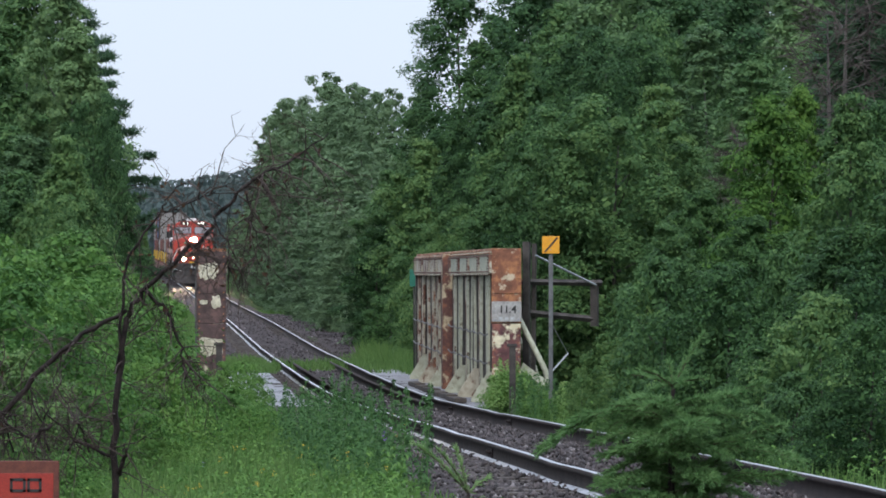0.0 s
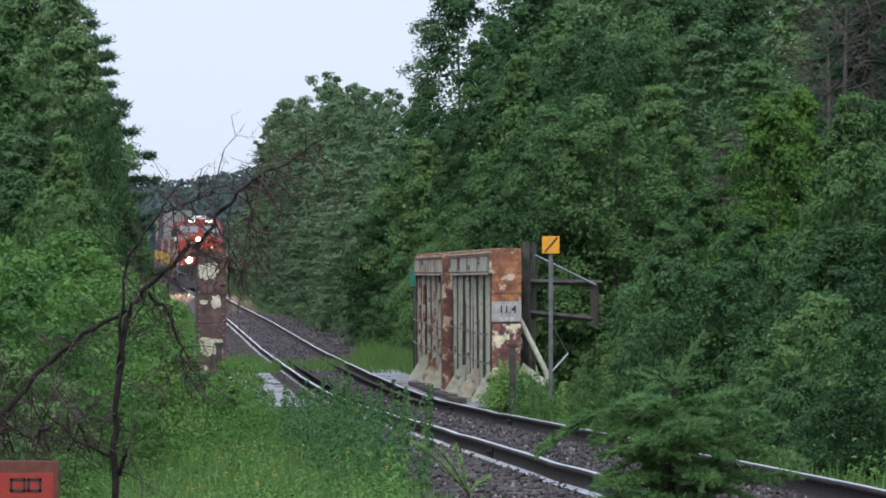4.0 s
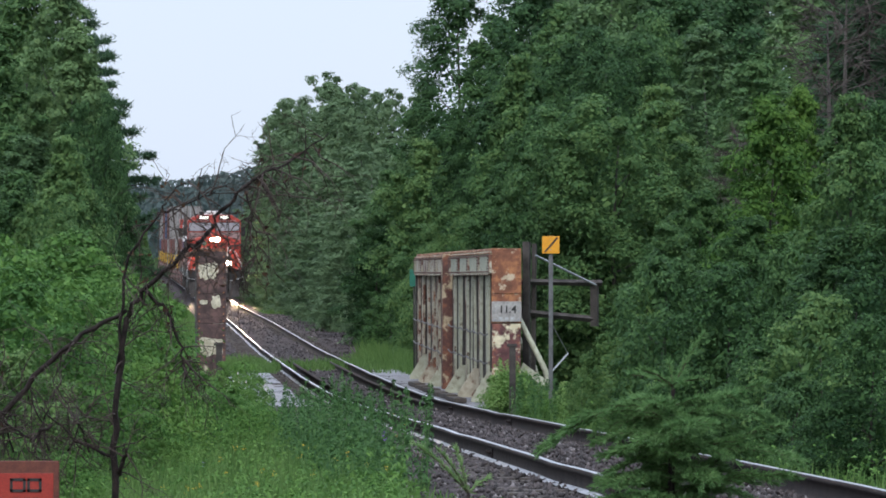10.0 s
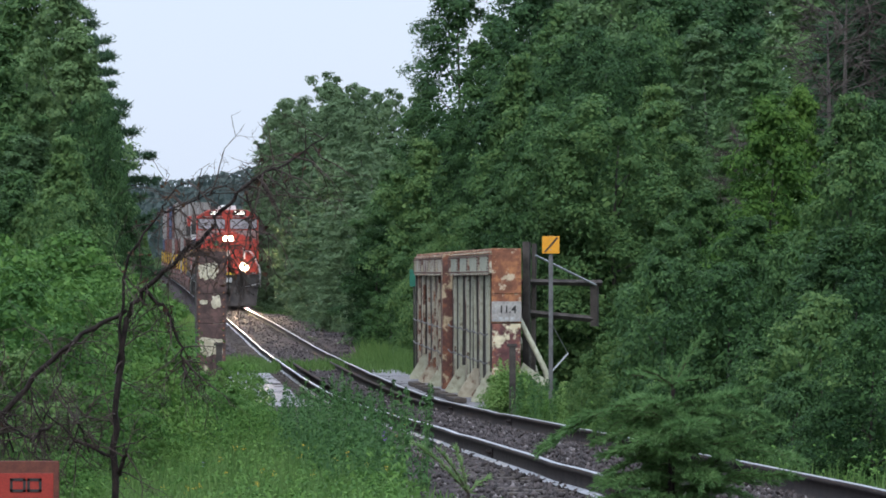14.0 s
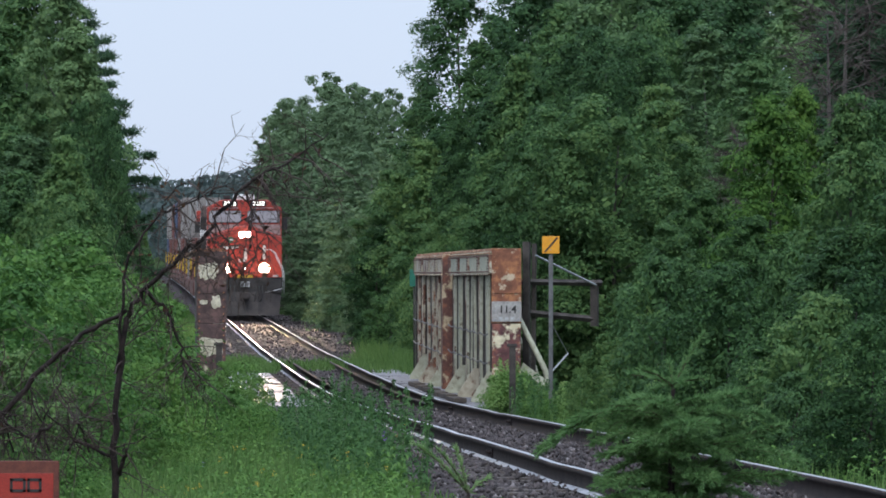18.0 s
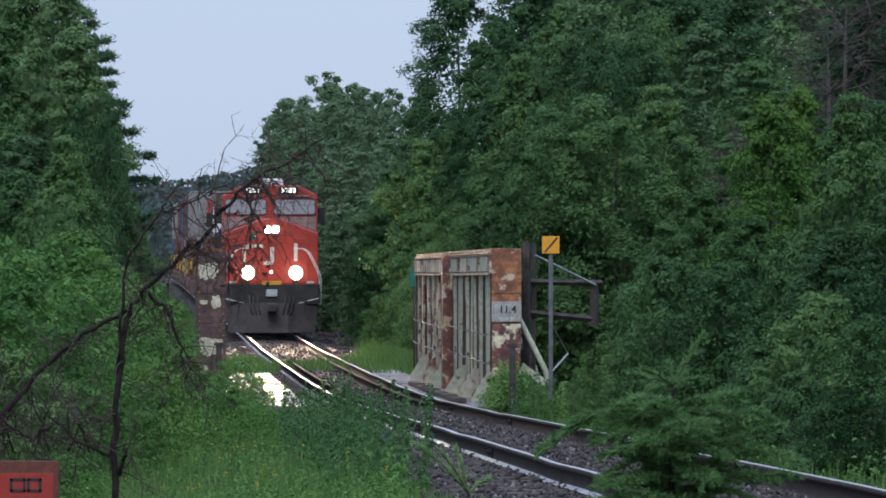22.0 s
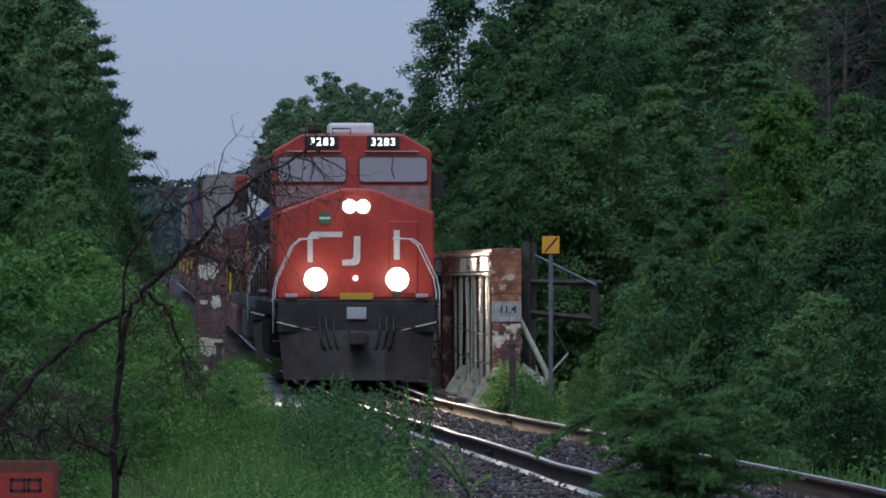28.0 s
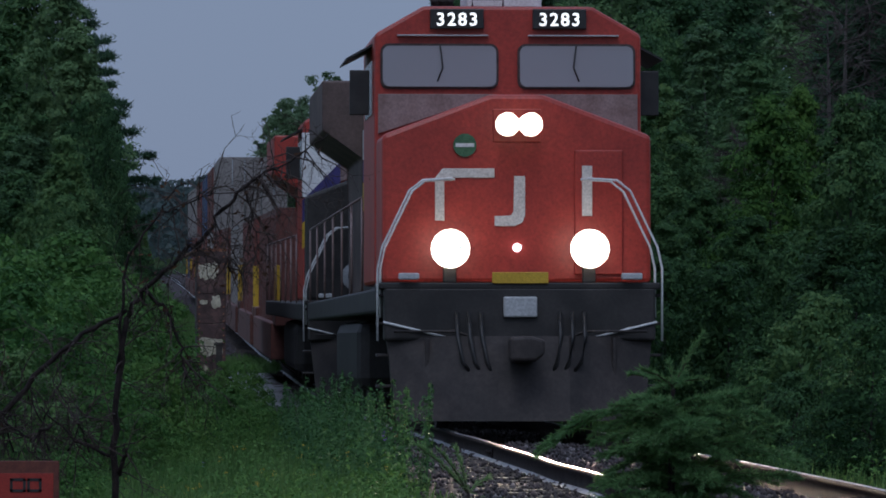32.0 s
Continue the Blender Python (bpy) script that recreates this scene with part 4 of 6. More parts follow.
def build_woods():
    birch = [broadleaf("birch_tree", 21, 11.0, 1.65, 66, 8, 40, 0.092, M_LEAF, M_BARK_BIRCH, "leafy green birch in the trackside woods", TALL, lobe_size=0.36),
             broadleaf("birch_tree", 22, 10.0, 1.65, 62, 8, 40, 0.092, M_LEAF_PALE, M_BARK_BIRCH, "broad leafy green birch in the trackside woods", lobe_size=0.38),
             broadleaf("poplar_tree", 23, 10.5, 1.55, 64, 8, 40, 0.092, M_LEAF_DARK, M_BARK, "tall dark green poplar in the trackside woods", TALL, lobe_size=0.38)]
    aspen = broadleaf("aspen_tree", 27, 13.0, 1.85, 78, 9, 50, 0.08, M_LEAF_DARK, M_BARK, "tall open aspen with small leaves against the sky", TALL, 0.2, 0.3)
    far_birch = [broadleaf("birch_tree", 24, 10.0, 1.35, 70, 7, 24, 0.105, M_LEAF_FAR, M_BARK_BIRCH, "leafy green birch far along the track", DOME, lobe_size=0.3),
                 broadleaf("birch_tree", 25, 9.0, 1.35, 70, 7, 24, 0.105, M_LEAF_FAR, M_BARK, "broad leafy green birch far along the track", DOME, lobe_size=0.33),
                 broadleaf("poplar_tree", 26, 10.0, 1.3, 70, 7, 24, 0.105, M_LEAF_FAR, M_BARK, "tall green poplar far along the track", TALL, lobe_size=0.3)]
    alder = [broadleaf("alder_tree", 31, 6.0, 1.3, 50, 9, 54, 0.063, M_LEAF_FRONT, M_BARK, "mid green alder with dense foliage", low=0.06, lobe_size=0.34),
             broadleaf("alder_tree", 32, 5.5, 1.25, 50, 9, 54, 0.063, M_LEAF, M_BARK, "light-topped green alder with dense foliage", low=0.06, lobe_size=0.34),
             broadleaf("alder_tree", 33, 4.6, 0.95, 40, 9, 56, 0.052, M_LEAF_YELLOW, M_BARK, "yellow-green young alder with dense foliage", low=0.06, lobe_size=0.4)]
    alder.append(broadleaf("alder_tree", 34, 6.5, 1.9, 84, 9, 60, 0.062, M_LEAF, M_BARK, "broad spreading alder with light green tops", DOME, low=0.06, lobe_size=0.27))
    low = dict(low=0.05, category="bush", group="bushes beside the track", lobe_size=0.42)
    bush = [broadleaf("willow_bush", 41, 2.4, 0.85, 24, 8, 52, 0.042, M_LEAF_FRONT, M_BARK, "green leafy willow bush beside the track", **low),
            broadleaf("willow_bush", 42, 2.0, 0.8, 22, 8, 52, 0.042, M_LEAF, M_BARK, "low green leafy bush beside the track", **low),
            broadleaf("alder_bush", 43, 2.6, 0.85, 24, 8, 52, 0.042, M_LEAF_FRONT, M_BARK, "dark green leafy alder bush beside the track", **low)]
    bright = [broadleaf("willow_bush", 44, 2.4, 1.2, 26, 8, 46, 0.048, M_BUSH, M_BARK, "bright yellow-green leafy willow bush", **low),
              broadleaf("willow_bush", 45, 1.8, 1.1, 22, 8, 46, 0.045, M_BUSH, M_BARK, "low bright green leafy bush", **low)]
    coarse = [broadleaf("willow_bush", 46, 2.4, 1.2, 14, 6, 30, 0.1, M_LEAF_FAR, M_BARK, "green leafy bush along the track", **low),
              broadleaf("willow_bush", 47, 1.8, 1.1, 14, 6, 30, 0.1, M_LEAF_FAR, M_BARK, "haze-pale green leafy bush along the track", **low)]
    spruce = conifer("spruce_tree", 51, 9.0, 1.9, 34, M_SPRUCE, "dark green spruce in the trackside woods")
    pines = pine("pine_tree", 52, 9.0, 1.6, 64, M_SPRUCE, "ragged dark green pine with layered boughs against the sky")
    dead = dead_tree("dead_tree", 61, 6.0, 1.6, M_DEAD, "bare brown dead tree among the green trees")
    rng = random.Random(77)

    def spin():
        return rng.uniform(0, 360)

    # bushes behind the far rail: distance, place to the side, height of the tip, width, kind
    for d, x, top, wide, k in (
        (47, 3.99, 1.21, 1.10, 0), (52, 3.86, 1.44, 1.33, 1), (54, 3.41, 0.97, 1.15, 2), (60, 3.39, 1.82, 1.61, 0), (54, 4.44, 1.87, 1.57, 2),
        (66, 2.88, 1.99, 1.47, 1), (70, 2.78, 1.69, 1.09, 0), (70, 2.31, 0.98, 0.94, 2), (60, 3.05, 1.15, 1.14, 1), (51, 3.56, 0.64, 1.14, 1),
        (67, 2.66, 1.22, 1.27, 2), (76, 2.09, 0.46, 0.59, 1), (47, 3.76, 0.52, 0.94, 0), (54, 3.29, 0.37, 0.90, 0), (62, 2.81, 0.66, 0.97, 2),
        (62, 4.19, 2.04, 1.31, 1), (100, 2.19, 1.24, 1.56, 2), (102, 1.66, 2.15, 1.59, 1), (101, 2.27, 2.25, 1.47, 0), (100, 2.86, 2.69, 1.67, 2),
        (112, 1.07, 3.24, 1.37, 2), (118, 0.21, 2.83, 1.32, 0), (124, -0.61, 2.49, 1.52, 1), (137, -1.44, 2.17, 1.68, 2), (156, -2.51, 2.31, 1.74, 0),
        (181, -3.92, 2.49, 1.82, 1), (210, -5.60, 2.59, 1.87, 2), (245, -7.63, 2.68, 1.91, 0), (280, -9.81, 2.84, 1.87, 1),):
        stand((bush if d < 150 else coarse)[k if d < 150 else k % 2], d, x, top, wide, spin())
    # single crowns in front of the wall of trees
    for d, x, top, wide, k in (
        (99, 3.38, 5.60, 3.65, 3), (104, 4.42, 6.00, 2.55, 1), (100, 2.24, 5.37, 2.23, 1), (112, 3.64, 7.64, 3.75, 3), (116, 5.19, 8.24, 3.11, 3),
        (72, 4.67, 4.39, 1.69, 2), (78, 5.54, 4.79, 1.48, 2), (68, 5.47, 4.22, 1.67, 1), (60, 5.30, 2.75, 1.54, 0), (80, 4.07, 3.28, 1.70, 0),
        (102, 3.14, 3.86, 3.07, 3), (108, 2.00, 4.01, 2.05, 0), (66, 4.02, 2.58, 1.62, 0), (60, 4.66, 2.28, 1.61, 1), (140, -0.37, 6.18, 3.12, 1),
        (136, 1.18, 7.10, 3.19, 3), (132, 2.00, 8.10, 2.95, 1), (156, -1.46, 5.79, 2.96, 1), (126, 0.51, 4.06, 2.39, 3), (132, -0.43, 3.68, 2.06, 1),
        (122, 1.51, 4.92, 2.31, 1), (154, -1.99, 4.02, 2.23, 0), (76, 3.44, 2.62, 1.70, 1), (72, 6.24, 4.35, 1.61, 0), (120, 2.69, 7.94, 2.95, 1),):
        stand(alder[k], d, x, top, wide, spin())
    # taller trees behind them
    for d, x, top, wide, k in (
        (136, 2.52, 11.12, 3.49, 2), (130, 4.29, 11.26, 3.48, 1), (124, 5.76, 9.97, 3.18, 2), (116, 6.81, 9.14, 2.98, 2), (142, 1.52, 9.82, 3.01, 0),
        (134, 3.08, 9.78, 2.99, 0), (106, 7.52, 8.57, 3.08, 1), (96, 8.31, 8.09, 2.68, 2), (100, 7.77, 7.26, 2.46, 2), (140, 5.41, 10.63, 3.12, 0),
        (110, 5.72, 7.63, 2.70, 1), (104, 6.45, 6.69, 2.32, 2), (158, -0.69, 8.50, 2.29, 1), (140, 3.69, 9.07, 3.44, 2), (96, 6.60, 5.30, 2.36, 1),
        (90, 7.19, 5.35, 2.41, 2), (94, 5.41, 4.69, 2.10, 2), (146, 2.38, 7.78, 3.26, 1), (150, 0.27, 7.29, 3.01, 2), (120, 5.30, 6.34, 3.48, 2),):
        stand(birch[k], d, x, top, wide, spin())
    # closed woods up the slope, in the haze-pale far leaves
    for k in range(16):
        d = 150 + 7 * (k % 3) + rng.uniform(-3, 3)
        x = 3.5 + 0.7 * k
        stand(far_birch[k % 2], d, x, 13.5 + rng.uniform(-0.8, 1.5) + 0.06 * k, 3.6, spin())
    for d, x, top, wide, k in (
        (152, 0.47, 12.04, 3.65, 0),):
        stand(aspen, d, x, top, wide, 70)
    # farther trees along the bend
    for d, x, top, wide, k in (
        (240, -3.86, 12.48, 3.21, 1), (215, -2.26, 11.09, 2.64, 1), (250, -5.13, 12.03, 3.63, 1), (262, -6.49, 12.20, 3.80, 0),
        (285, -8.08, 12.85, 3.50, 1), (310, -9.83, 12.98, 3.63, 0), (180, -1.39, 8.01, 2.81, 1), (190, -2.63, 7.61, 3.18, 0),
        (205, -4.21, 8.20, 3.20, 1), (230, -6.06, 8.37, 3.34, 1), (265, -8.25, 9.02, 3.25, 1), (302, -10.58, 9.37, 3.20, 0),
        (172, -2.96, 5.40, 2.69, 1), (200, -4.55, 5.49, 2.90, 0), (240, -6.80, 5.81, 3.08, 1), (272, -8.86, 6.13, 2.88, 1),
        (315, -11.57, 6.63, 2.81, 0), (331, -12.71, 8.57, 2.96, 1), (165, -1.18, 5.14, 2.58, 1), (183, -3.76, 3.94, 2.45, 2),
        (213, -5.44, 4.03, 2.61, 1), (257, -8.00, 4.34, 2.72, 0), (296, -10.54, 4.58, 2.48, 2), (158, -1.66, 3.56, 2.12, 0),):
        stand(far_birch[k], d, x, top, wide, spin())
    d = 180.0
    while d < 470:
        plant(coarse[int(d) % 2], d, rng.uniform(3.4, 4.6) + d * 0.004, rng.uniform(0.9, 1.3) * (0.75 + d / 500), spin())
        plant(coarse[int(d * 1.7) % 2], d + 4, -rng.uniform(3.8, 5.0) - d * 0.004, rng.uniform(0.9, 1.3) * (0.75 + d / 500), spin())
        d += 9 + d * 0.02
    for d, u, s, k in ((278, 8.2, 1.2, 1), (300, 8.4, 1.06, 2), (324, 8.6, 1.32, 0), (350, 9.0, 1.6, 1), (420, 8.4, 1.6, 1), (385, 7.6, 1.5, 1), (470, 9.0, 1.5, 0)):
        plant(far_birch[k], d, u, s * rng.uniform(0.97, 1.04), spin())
    for d, u, s in ((430, 6.8, 1.3), (84, 8.1, 0.9), (90, 9.1, 1.0)):
        plant(spruce, d, u, s, spin())
    plant(pines, 292, 7.6, 1.15, 40)
    plant(dead, 80, 6.9, 0.98, 40)
    plant(dead, 83, 7.6, 1.05, 200)
    plant(dead, 86, 6.2, 0.72, 310)

    # left of the track
    for d, x, top, wide, k in (
        (98, -8.03, 7.80, 2.73, 0), (92, -6.90, 7.70, 2.21, 1), (91, -6.64, 6.46, 2.23, 1), (90, -8.08, 6.25, 2.61, 0), (104, -8.98, 8.43, 1.97, 2),
        (88, -7.26, 4.47, 2.26, 1), (94, -6.39, 5.74, 1.47, 0),):
        stand(birch[k], d, x, top, wide, spin())
    for d, x, top, wide, k in (
        (88, -6.08, 5.11, 1.57, 0), (85, -6.30, 4.26, 1.80, 1), (92, -5.87, 3.90, 1.08, 1), (82, -6.90, 3.61, 1.83, 1), (80, -6.24, 3.14, 1.52, 0),
        (86, -5.89, 2.81, 1.44, 1), (94, -5.86, 2.91, 0.94, 0), (104, -6.20, 3.27, 0.81, 1),):
        stand(alder[1 if k else 3], d, x, top, wide, spin())
    for d, x, s, k in ((125, -11.0, 1.1, 1), (140, -12.4, 1.1, 2), (180, -16.0, 1.15, 1), (270, -23.0, 1.2, 1)):
        plant(far_birch[k], d, 0, s, spin(), x=x)
    stand(pines, 95, -6.5, 6.5, 2.7, 130)
    stand(pines, 97, -7.0, 7.6, 2.7, 250)
    for d, x, s, k in ((50, -4.15, 0.98, 0), (80, -5.5, 1.1, 0), (71, -5.6, 1.2, 1), (66, -5.0, 1.25, 0), (56, -4.9, 1.15, 0), (60, -4.2, 0.8, 1), (63, -5.2, 1.1, 0), (68, -4.6, 0.9, 1), (74, -4.9, 0.95, 0),
                       (44, -3.3, 0.42, 1), (57, -3.3, 0.45, 1), (66, -3.6, 0.5, 1), (74, -3.8, 0.45, 0), (81, -4.3, 0.55, 1), (52, -2.9, 0.36, 1),
                       (76, -5.15, 1.2, 0), (70, -4.95, 1.15, 0), (83, -5.6, 1.2, 0), (66, -3.75, 0.85, 1), (62, -3.2, 0.72, 1), (60, -2.62, 0.58, 1), (58, -2.2, 0.46, 1), (56, -3.3, 0.75, 1), (52, -3.3, 0.7, 1),
                       (82, 0.98, 0.42, 1), (81, 1.1, 0.46, 1), (79, -3.75, 0.36, 1), (82.5, -3.65, 0.5, 1), (77, -3.05, 0.3, 1), (70, -2.75, 0.3, 1), (62, -2.9, 0.36, 1), (48, -2.4, 0.3, 1), (81, 1.2, 0.3, 1), (80, 1.55, 0.34, 1), (78, 1.75, 0.3, 1), (80.5, -3.32, 0.62, 1), (79, -2.95, 0.36, 1), (78, -3.2, 0.34, 1)):
        plant(bright[k], d, 0, s, rng.uniform(0, 360), x=x)
    for d, x, s, k in ((46, -3.9, 0.8, 1), (86, -5.9, 1.0, 0)):
        plant(bush[k], d, 0, s, rng.uniform(0, 360), x=x)
    for o in (*birch, aspen, *far_birch, *alder, *bush, *bright, *coarse, spruce, pines, dead):
        for c in (o, *o.children_recursive):
            bpy.data.objects.remove(c)


def build_far_woods():
    rng = np.random.default_rng(5)
    n = 1150
    d = rng.uniform(430, 1150, n)
    u = np.where(rng.random(n) < 0.5, rng.uniform(9, 150, n), rng.uniform(-150, -9, n))
    # past the bend they close over the line
    d[:450] = rng.uniform(600, 1150, 450)
    u[:450] = d[:450] * rng.uniform(-0.065, -0.008, 450) - mid(d[:450])
    X, Z = mid(d) + u, ground_z(d, u)
    H = rng.uniform(5, 8, n)
    per = 42
    f = rng.random((n, per)) ** 0.8
    a = rng.uniform(0, 6.28, (n, per))
    r = H[:, None] * 0.42 * np.sqrt(np.maximum(1.02 - f * f, 0)) * rng.uniform(0.5, 1.05, (n, per))
    P = np.stack([X[:, None] + np.cos(a) * r, d[:, None] + np.sin(a) * r, Z[:, None] + H[:, None] * (0.05 + f * 0.95)], -1).reshape(-1, 3)
    N = np.stack([np.cos(a), np.sin(a), 0.5 + 0 * a], -1).reshape(-1, 3) + rng.normal(0, 0.4, (n * per, 3))
    V, F = leaves(P, N, 1.2, 0.9, rng)
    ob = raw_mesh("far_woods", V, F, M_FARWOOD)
    tagged(ob, "distant woods on a low rise, haze in their blue-green", "woods", kind="stuff")


def build_grass():
    rng = np.random.default_rng(9)
    # long grass on both banks
    n = 85000
    d = 24 + 226 * rng.random(n) ** 1.8
    side = rng.random(n) < 0.74
    u = np.where(side, -rng.uniform(1.75, 7.5, n), rng.uniform(1.45, 5.2, n))
    keep = (np.abs(mid(d) + u) < 0.1 * d + 0.5)
    # the concrete deck stays bare
    keep &= ~((d > 83) & (d < 115) & (np.abs(u) < 2.8))
    keep &= ~((d > 140) & (d < 235) & (u > 0) & (u < 3.4))
    d, u = d[keep], u[keep]
    n = len(d)
    # tufts have crept in over the rails past the bridge
    m = 2600
    d = np.concatenate([d, rng.uniform(111, 127, m)])
    u = np.concatenate([u, np.where(rng.random(m) < 0.6, rng.uniform(-2.4, -0.95, m), rng.uniform(0.95, 2.6, m))])
    m = 9000
    d = np.concatenate([d, rng.uniform(109, 138, m)])
    u = np.concatenate([u, np.where(rng.random(m) < 0.72, rng.uniform(1.75, 4.6, m), rng.uniform(-4.2, -1.3, m))])
    m = 1500
    d = np.concatenate([d, rng.uniform(113, 120, m)])
    u = np.concatenate([u, rng.uniform(-1.0, 1.0, m)])
    n = len(d)
    tuft = 0.5 + 0.5 * np.sin(d * 2.1 + u * 3.7) * np.sin(u * 2.3 - d * 1.3)
    near = np.clip((np.abs(u) - 1.35) / 1.4, 0.2 + 0.35 * ((d > 110) & (d < 128)), 1)
    near = np.where((d > 108) & (d < 139) & (u > 1.9), 1.35, near)
    H = rng.uniform(0.28, 0.62, n) * (0.6 + 0.6 * tuft) * near
    P = np.stack([mid(d) + u, d, ground_z(d, u) - 0.02], 1)
    W = np.stack([rng.normal(0, 0.28, n), rng.normal(0, 0.28, n), np.ones(n)], 1)
    V, F = blades(P, W, 1.0, 0.0, rng)
    V = V.reshape(n, 3, 3)
    wide = np.cross(W, rng.normal(size=(n, 3)))
    wide /= np.linalg.norm(wide, axis=1, keepdims=True)
    wb = (0.007 + d * 0.00013)[:, None]
    V[:, 0], V[:, 1] = P - wide * wb, P + wide * wb
    V[:, 2] = P + W / np.linalg.norm(W, axis=1, keepdims=True) * H[:, None]
    g = raw_mesh("long_grass", V.reshape(-1, 3), F, M_GRASS)
    tagged(g, "long green grass on the railway bank", "grass", kind="stuff")

    # broad-leaved herbs among the grass
    n = 2600
    d = 26 + 75 * rng.random(n) ** 1.2
    u = -rng.uniform(2.1, 7.0, n)
    right = rng.random(n) < 0.22
    u = np.where(right, rng.uniform(2.0, 4.2, n), u)
    keep = (np.abs(mid(d) + u) < 0.1 * d + 0.3) & ~((d > 83) & (d < 115) & (np.abs(u) < 2.8))
    d, u = d[keep], u[keep]
    n, per = len(d), 20
    H = rng.uniform(0.2, 0.55, n)
    f = rng.random((n, per))
    P = np.stack([mid(d) + u, d, ground_z(d, u)], 1)[:, None] + np.stack(
        [rng.normal(0, 0.09, (n, per)), rng.normal(0, 0.09, (n, per)), f * H[:, None]], -1)
    N = rng.normal(0, 0.5, (n, per, 3)) + np.array([0, -0.2, 1])
    V, F = leaves(P.reshape(-1, 3), N.reshape(-1, 3), 0.055, 0.026, rng)
    g = raw_mesh("low_herbs", V, F, M_BUSH)
    tagged(g, "bright green low leafy herbs among the grass", "herbs", kind="stuff")

    # taller leafy weeds close by the near rail
    spots = []
    for _ in range(230):
        dd = rng.uniform(41, 58)
        uu = -rng.uniform(1.72, 2.5)
        spots.append((dd, uu, rng.uniform(0.45, 0.98)))
    for _ in range(60):
        dd = rng.uniform(60, 80)
        spots.append((dd, -rng.uniform(1.75, 3.0), rng.uniform(0.3, 0.6)))
    for _ in range(70):
        spots.append((rng.uniform(76, 83.5), rng.uniform(1.75, 2.7), rng.uniform(0.4, 0.85)))
    P, N, st = [], [], bmesh.new()
    for dd, uu, hh in spots:
        root = np.array([float(mid(dd)) + uu, dd, float(ground_z(dd, uu)) - 0.03])
        tip = root + np.array([rng.normal(0, 0.09), rng.normal(0, 0.09), hh])
        tube([root, tip], [0.006, 0.002], 3, st, cap=False)
        k = int(64 * hh)
        s = rng.uniform(0.12, 1, k)
        a = rng.uniform(0, 6.28, k)
        L = 0.06 * (1.15 - s)
        P.append(root + (tip - root) * s[:, None] + np.stack([np.cos(a) * L, np.sin(a) * L, 0 * a], 1))
        N.append(np.stack([np.cos(a) * 0.6, np.sin(a) * 0.6, 0.7 + 0 * a], 1) + rng.normal(0, 0.3, (k, 3)))
    link_stems = link_mesh("weed_stems", st, M_WEED)
    tagged(link_stems, "thin green stems of tall weeds", "weeds", kind="stuff")
    V, F = leaves(np.concatenate(P), np.concatenate(N), 0.062, 0.02, rng)
    w = raw_mesh("tall_weeds", V, F, M_WEED)
    tagged(w, "tall grey-green leafy weeds beside the near rail", "weeds", kind="stuff")

    # fresh leafy sprigs standing over the nearest grass
    P, N = [], []
    for _ in range(90):
        dd, xx = rng.uniform(30, 37), rng.uniform(-1.5, -0.25)
        hh = rng.uniform(0.42, 0.68)
        root = np.array([xx, dd, float(ground_z(dd, xx - float(mid(dd))))])
        k = 34
        s = rng.uniform(0.3, 1, k)
        a = rng.uniform(0, 6.28, k)
        L = 0.07 * (1.2 - s)
        P.append(root + np.stack([np.cos(a) * L, np.sin(a) * L, s * hh], 1))
        N.append(np.stack([np.cos(a) * 0.5, np.sin(a) * 0.5, 0.8 + 0 * a], 1) + rng.normal(0, 0.2, (k, 3)))
    V, F = leaves(np.concatenate(P), np.concatenate(N), 0.075, 0.017, rng)
    tagged(raw_mesh("leafy_sprigs", V, F, M_BUSH), "fresh yellow-green leafy sprigs in the grass", "herbs", kind="stuff")

    # pale leafy sprigs round the sign post and at the foot of the girder
    P, N = [], []
    for lo, hi, x0, x1, many, h0, h1 in ((76, 78.5, 1.72, 2.0, 26, 0.3, 0.75), (80, 83, 0.75, 1.5, 60, 0.45, 0.95), (60, 62, 2.45, 2.9, 16, 0.5, 1.0)):
        for _ in range(many):
            dd, xx, hh = rng.uniform(lo, hi), rng.uniform(x0, x1), rng.uniform(h0, h1)
            root = np.array([xx, dd, float(ground_z(dd, xx - float(mid(dd))))])
            k = int(60 * hh)
            s = rng.uniform(0.2, 1, k)
            a = rng.uniform(0, 6.28, k)
            L = 0.09 * (1.2 - s)
            P.append(root + np.stack([np.cos(a) * L, np.sin(a) * L, s * hh], 1))
            N.append(np.stack([np.cos(a) * 0.5, np.sin(a) * 0.5, 0.8 + 0 * a], 1) + rng.normal(0, 0.25, (k, 3)))
    V, F = leaves(np.concatenate(P), np.concatenate(N), 0.08, 0.026, rng)
    tagged(raw_mesh("pale_sprigs", V, F, M_SPRIG), "pale yellow-green leafy sprigs beside the track", "herbs", kind="stuff")

    # scattered yellow and purple flowers
    for mat, name, label, count, size, rows in ((M_YELLOWFLOWER, "yellow_flowers", "small yellow flowers in the grass", 30, 0.014, 1),
                                                (M_PURPLEFLOWER, "lupines", "small purple lupine spikes in the grass", 2, 0.016, 3)):
        P = []
        for _ in range(count):
            dd = rng.uniform(38, 52)
            xx = rng.uniform(-2.6, -0.3)
            uu = xx - float(mid(dd))
            base = np.array([xx, dd, float(ground_z(dd, uu)) + rng.uniform(0.28, 0.5)])
            for q in range(rows):
                P.append(np.repeat((base + np.array([0, 0, 0.02 * q]))[None], 5, 0) + rng.normal(0, 0.012, (5, 3)))
        P = np.concatenate(P)
        V, F = leaves(P, rng.normal(0, 0.5, P.shape) + np.array([0, -0.8, 0.7]), size, size * 0.8, rng)
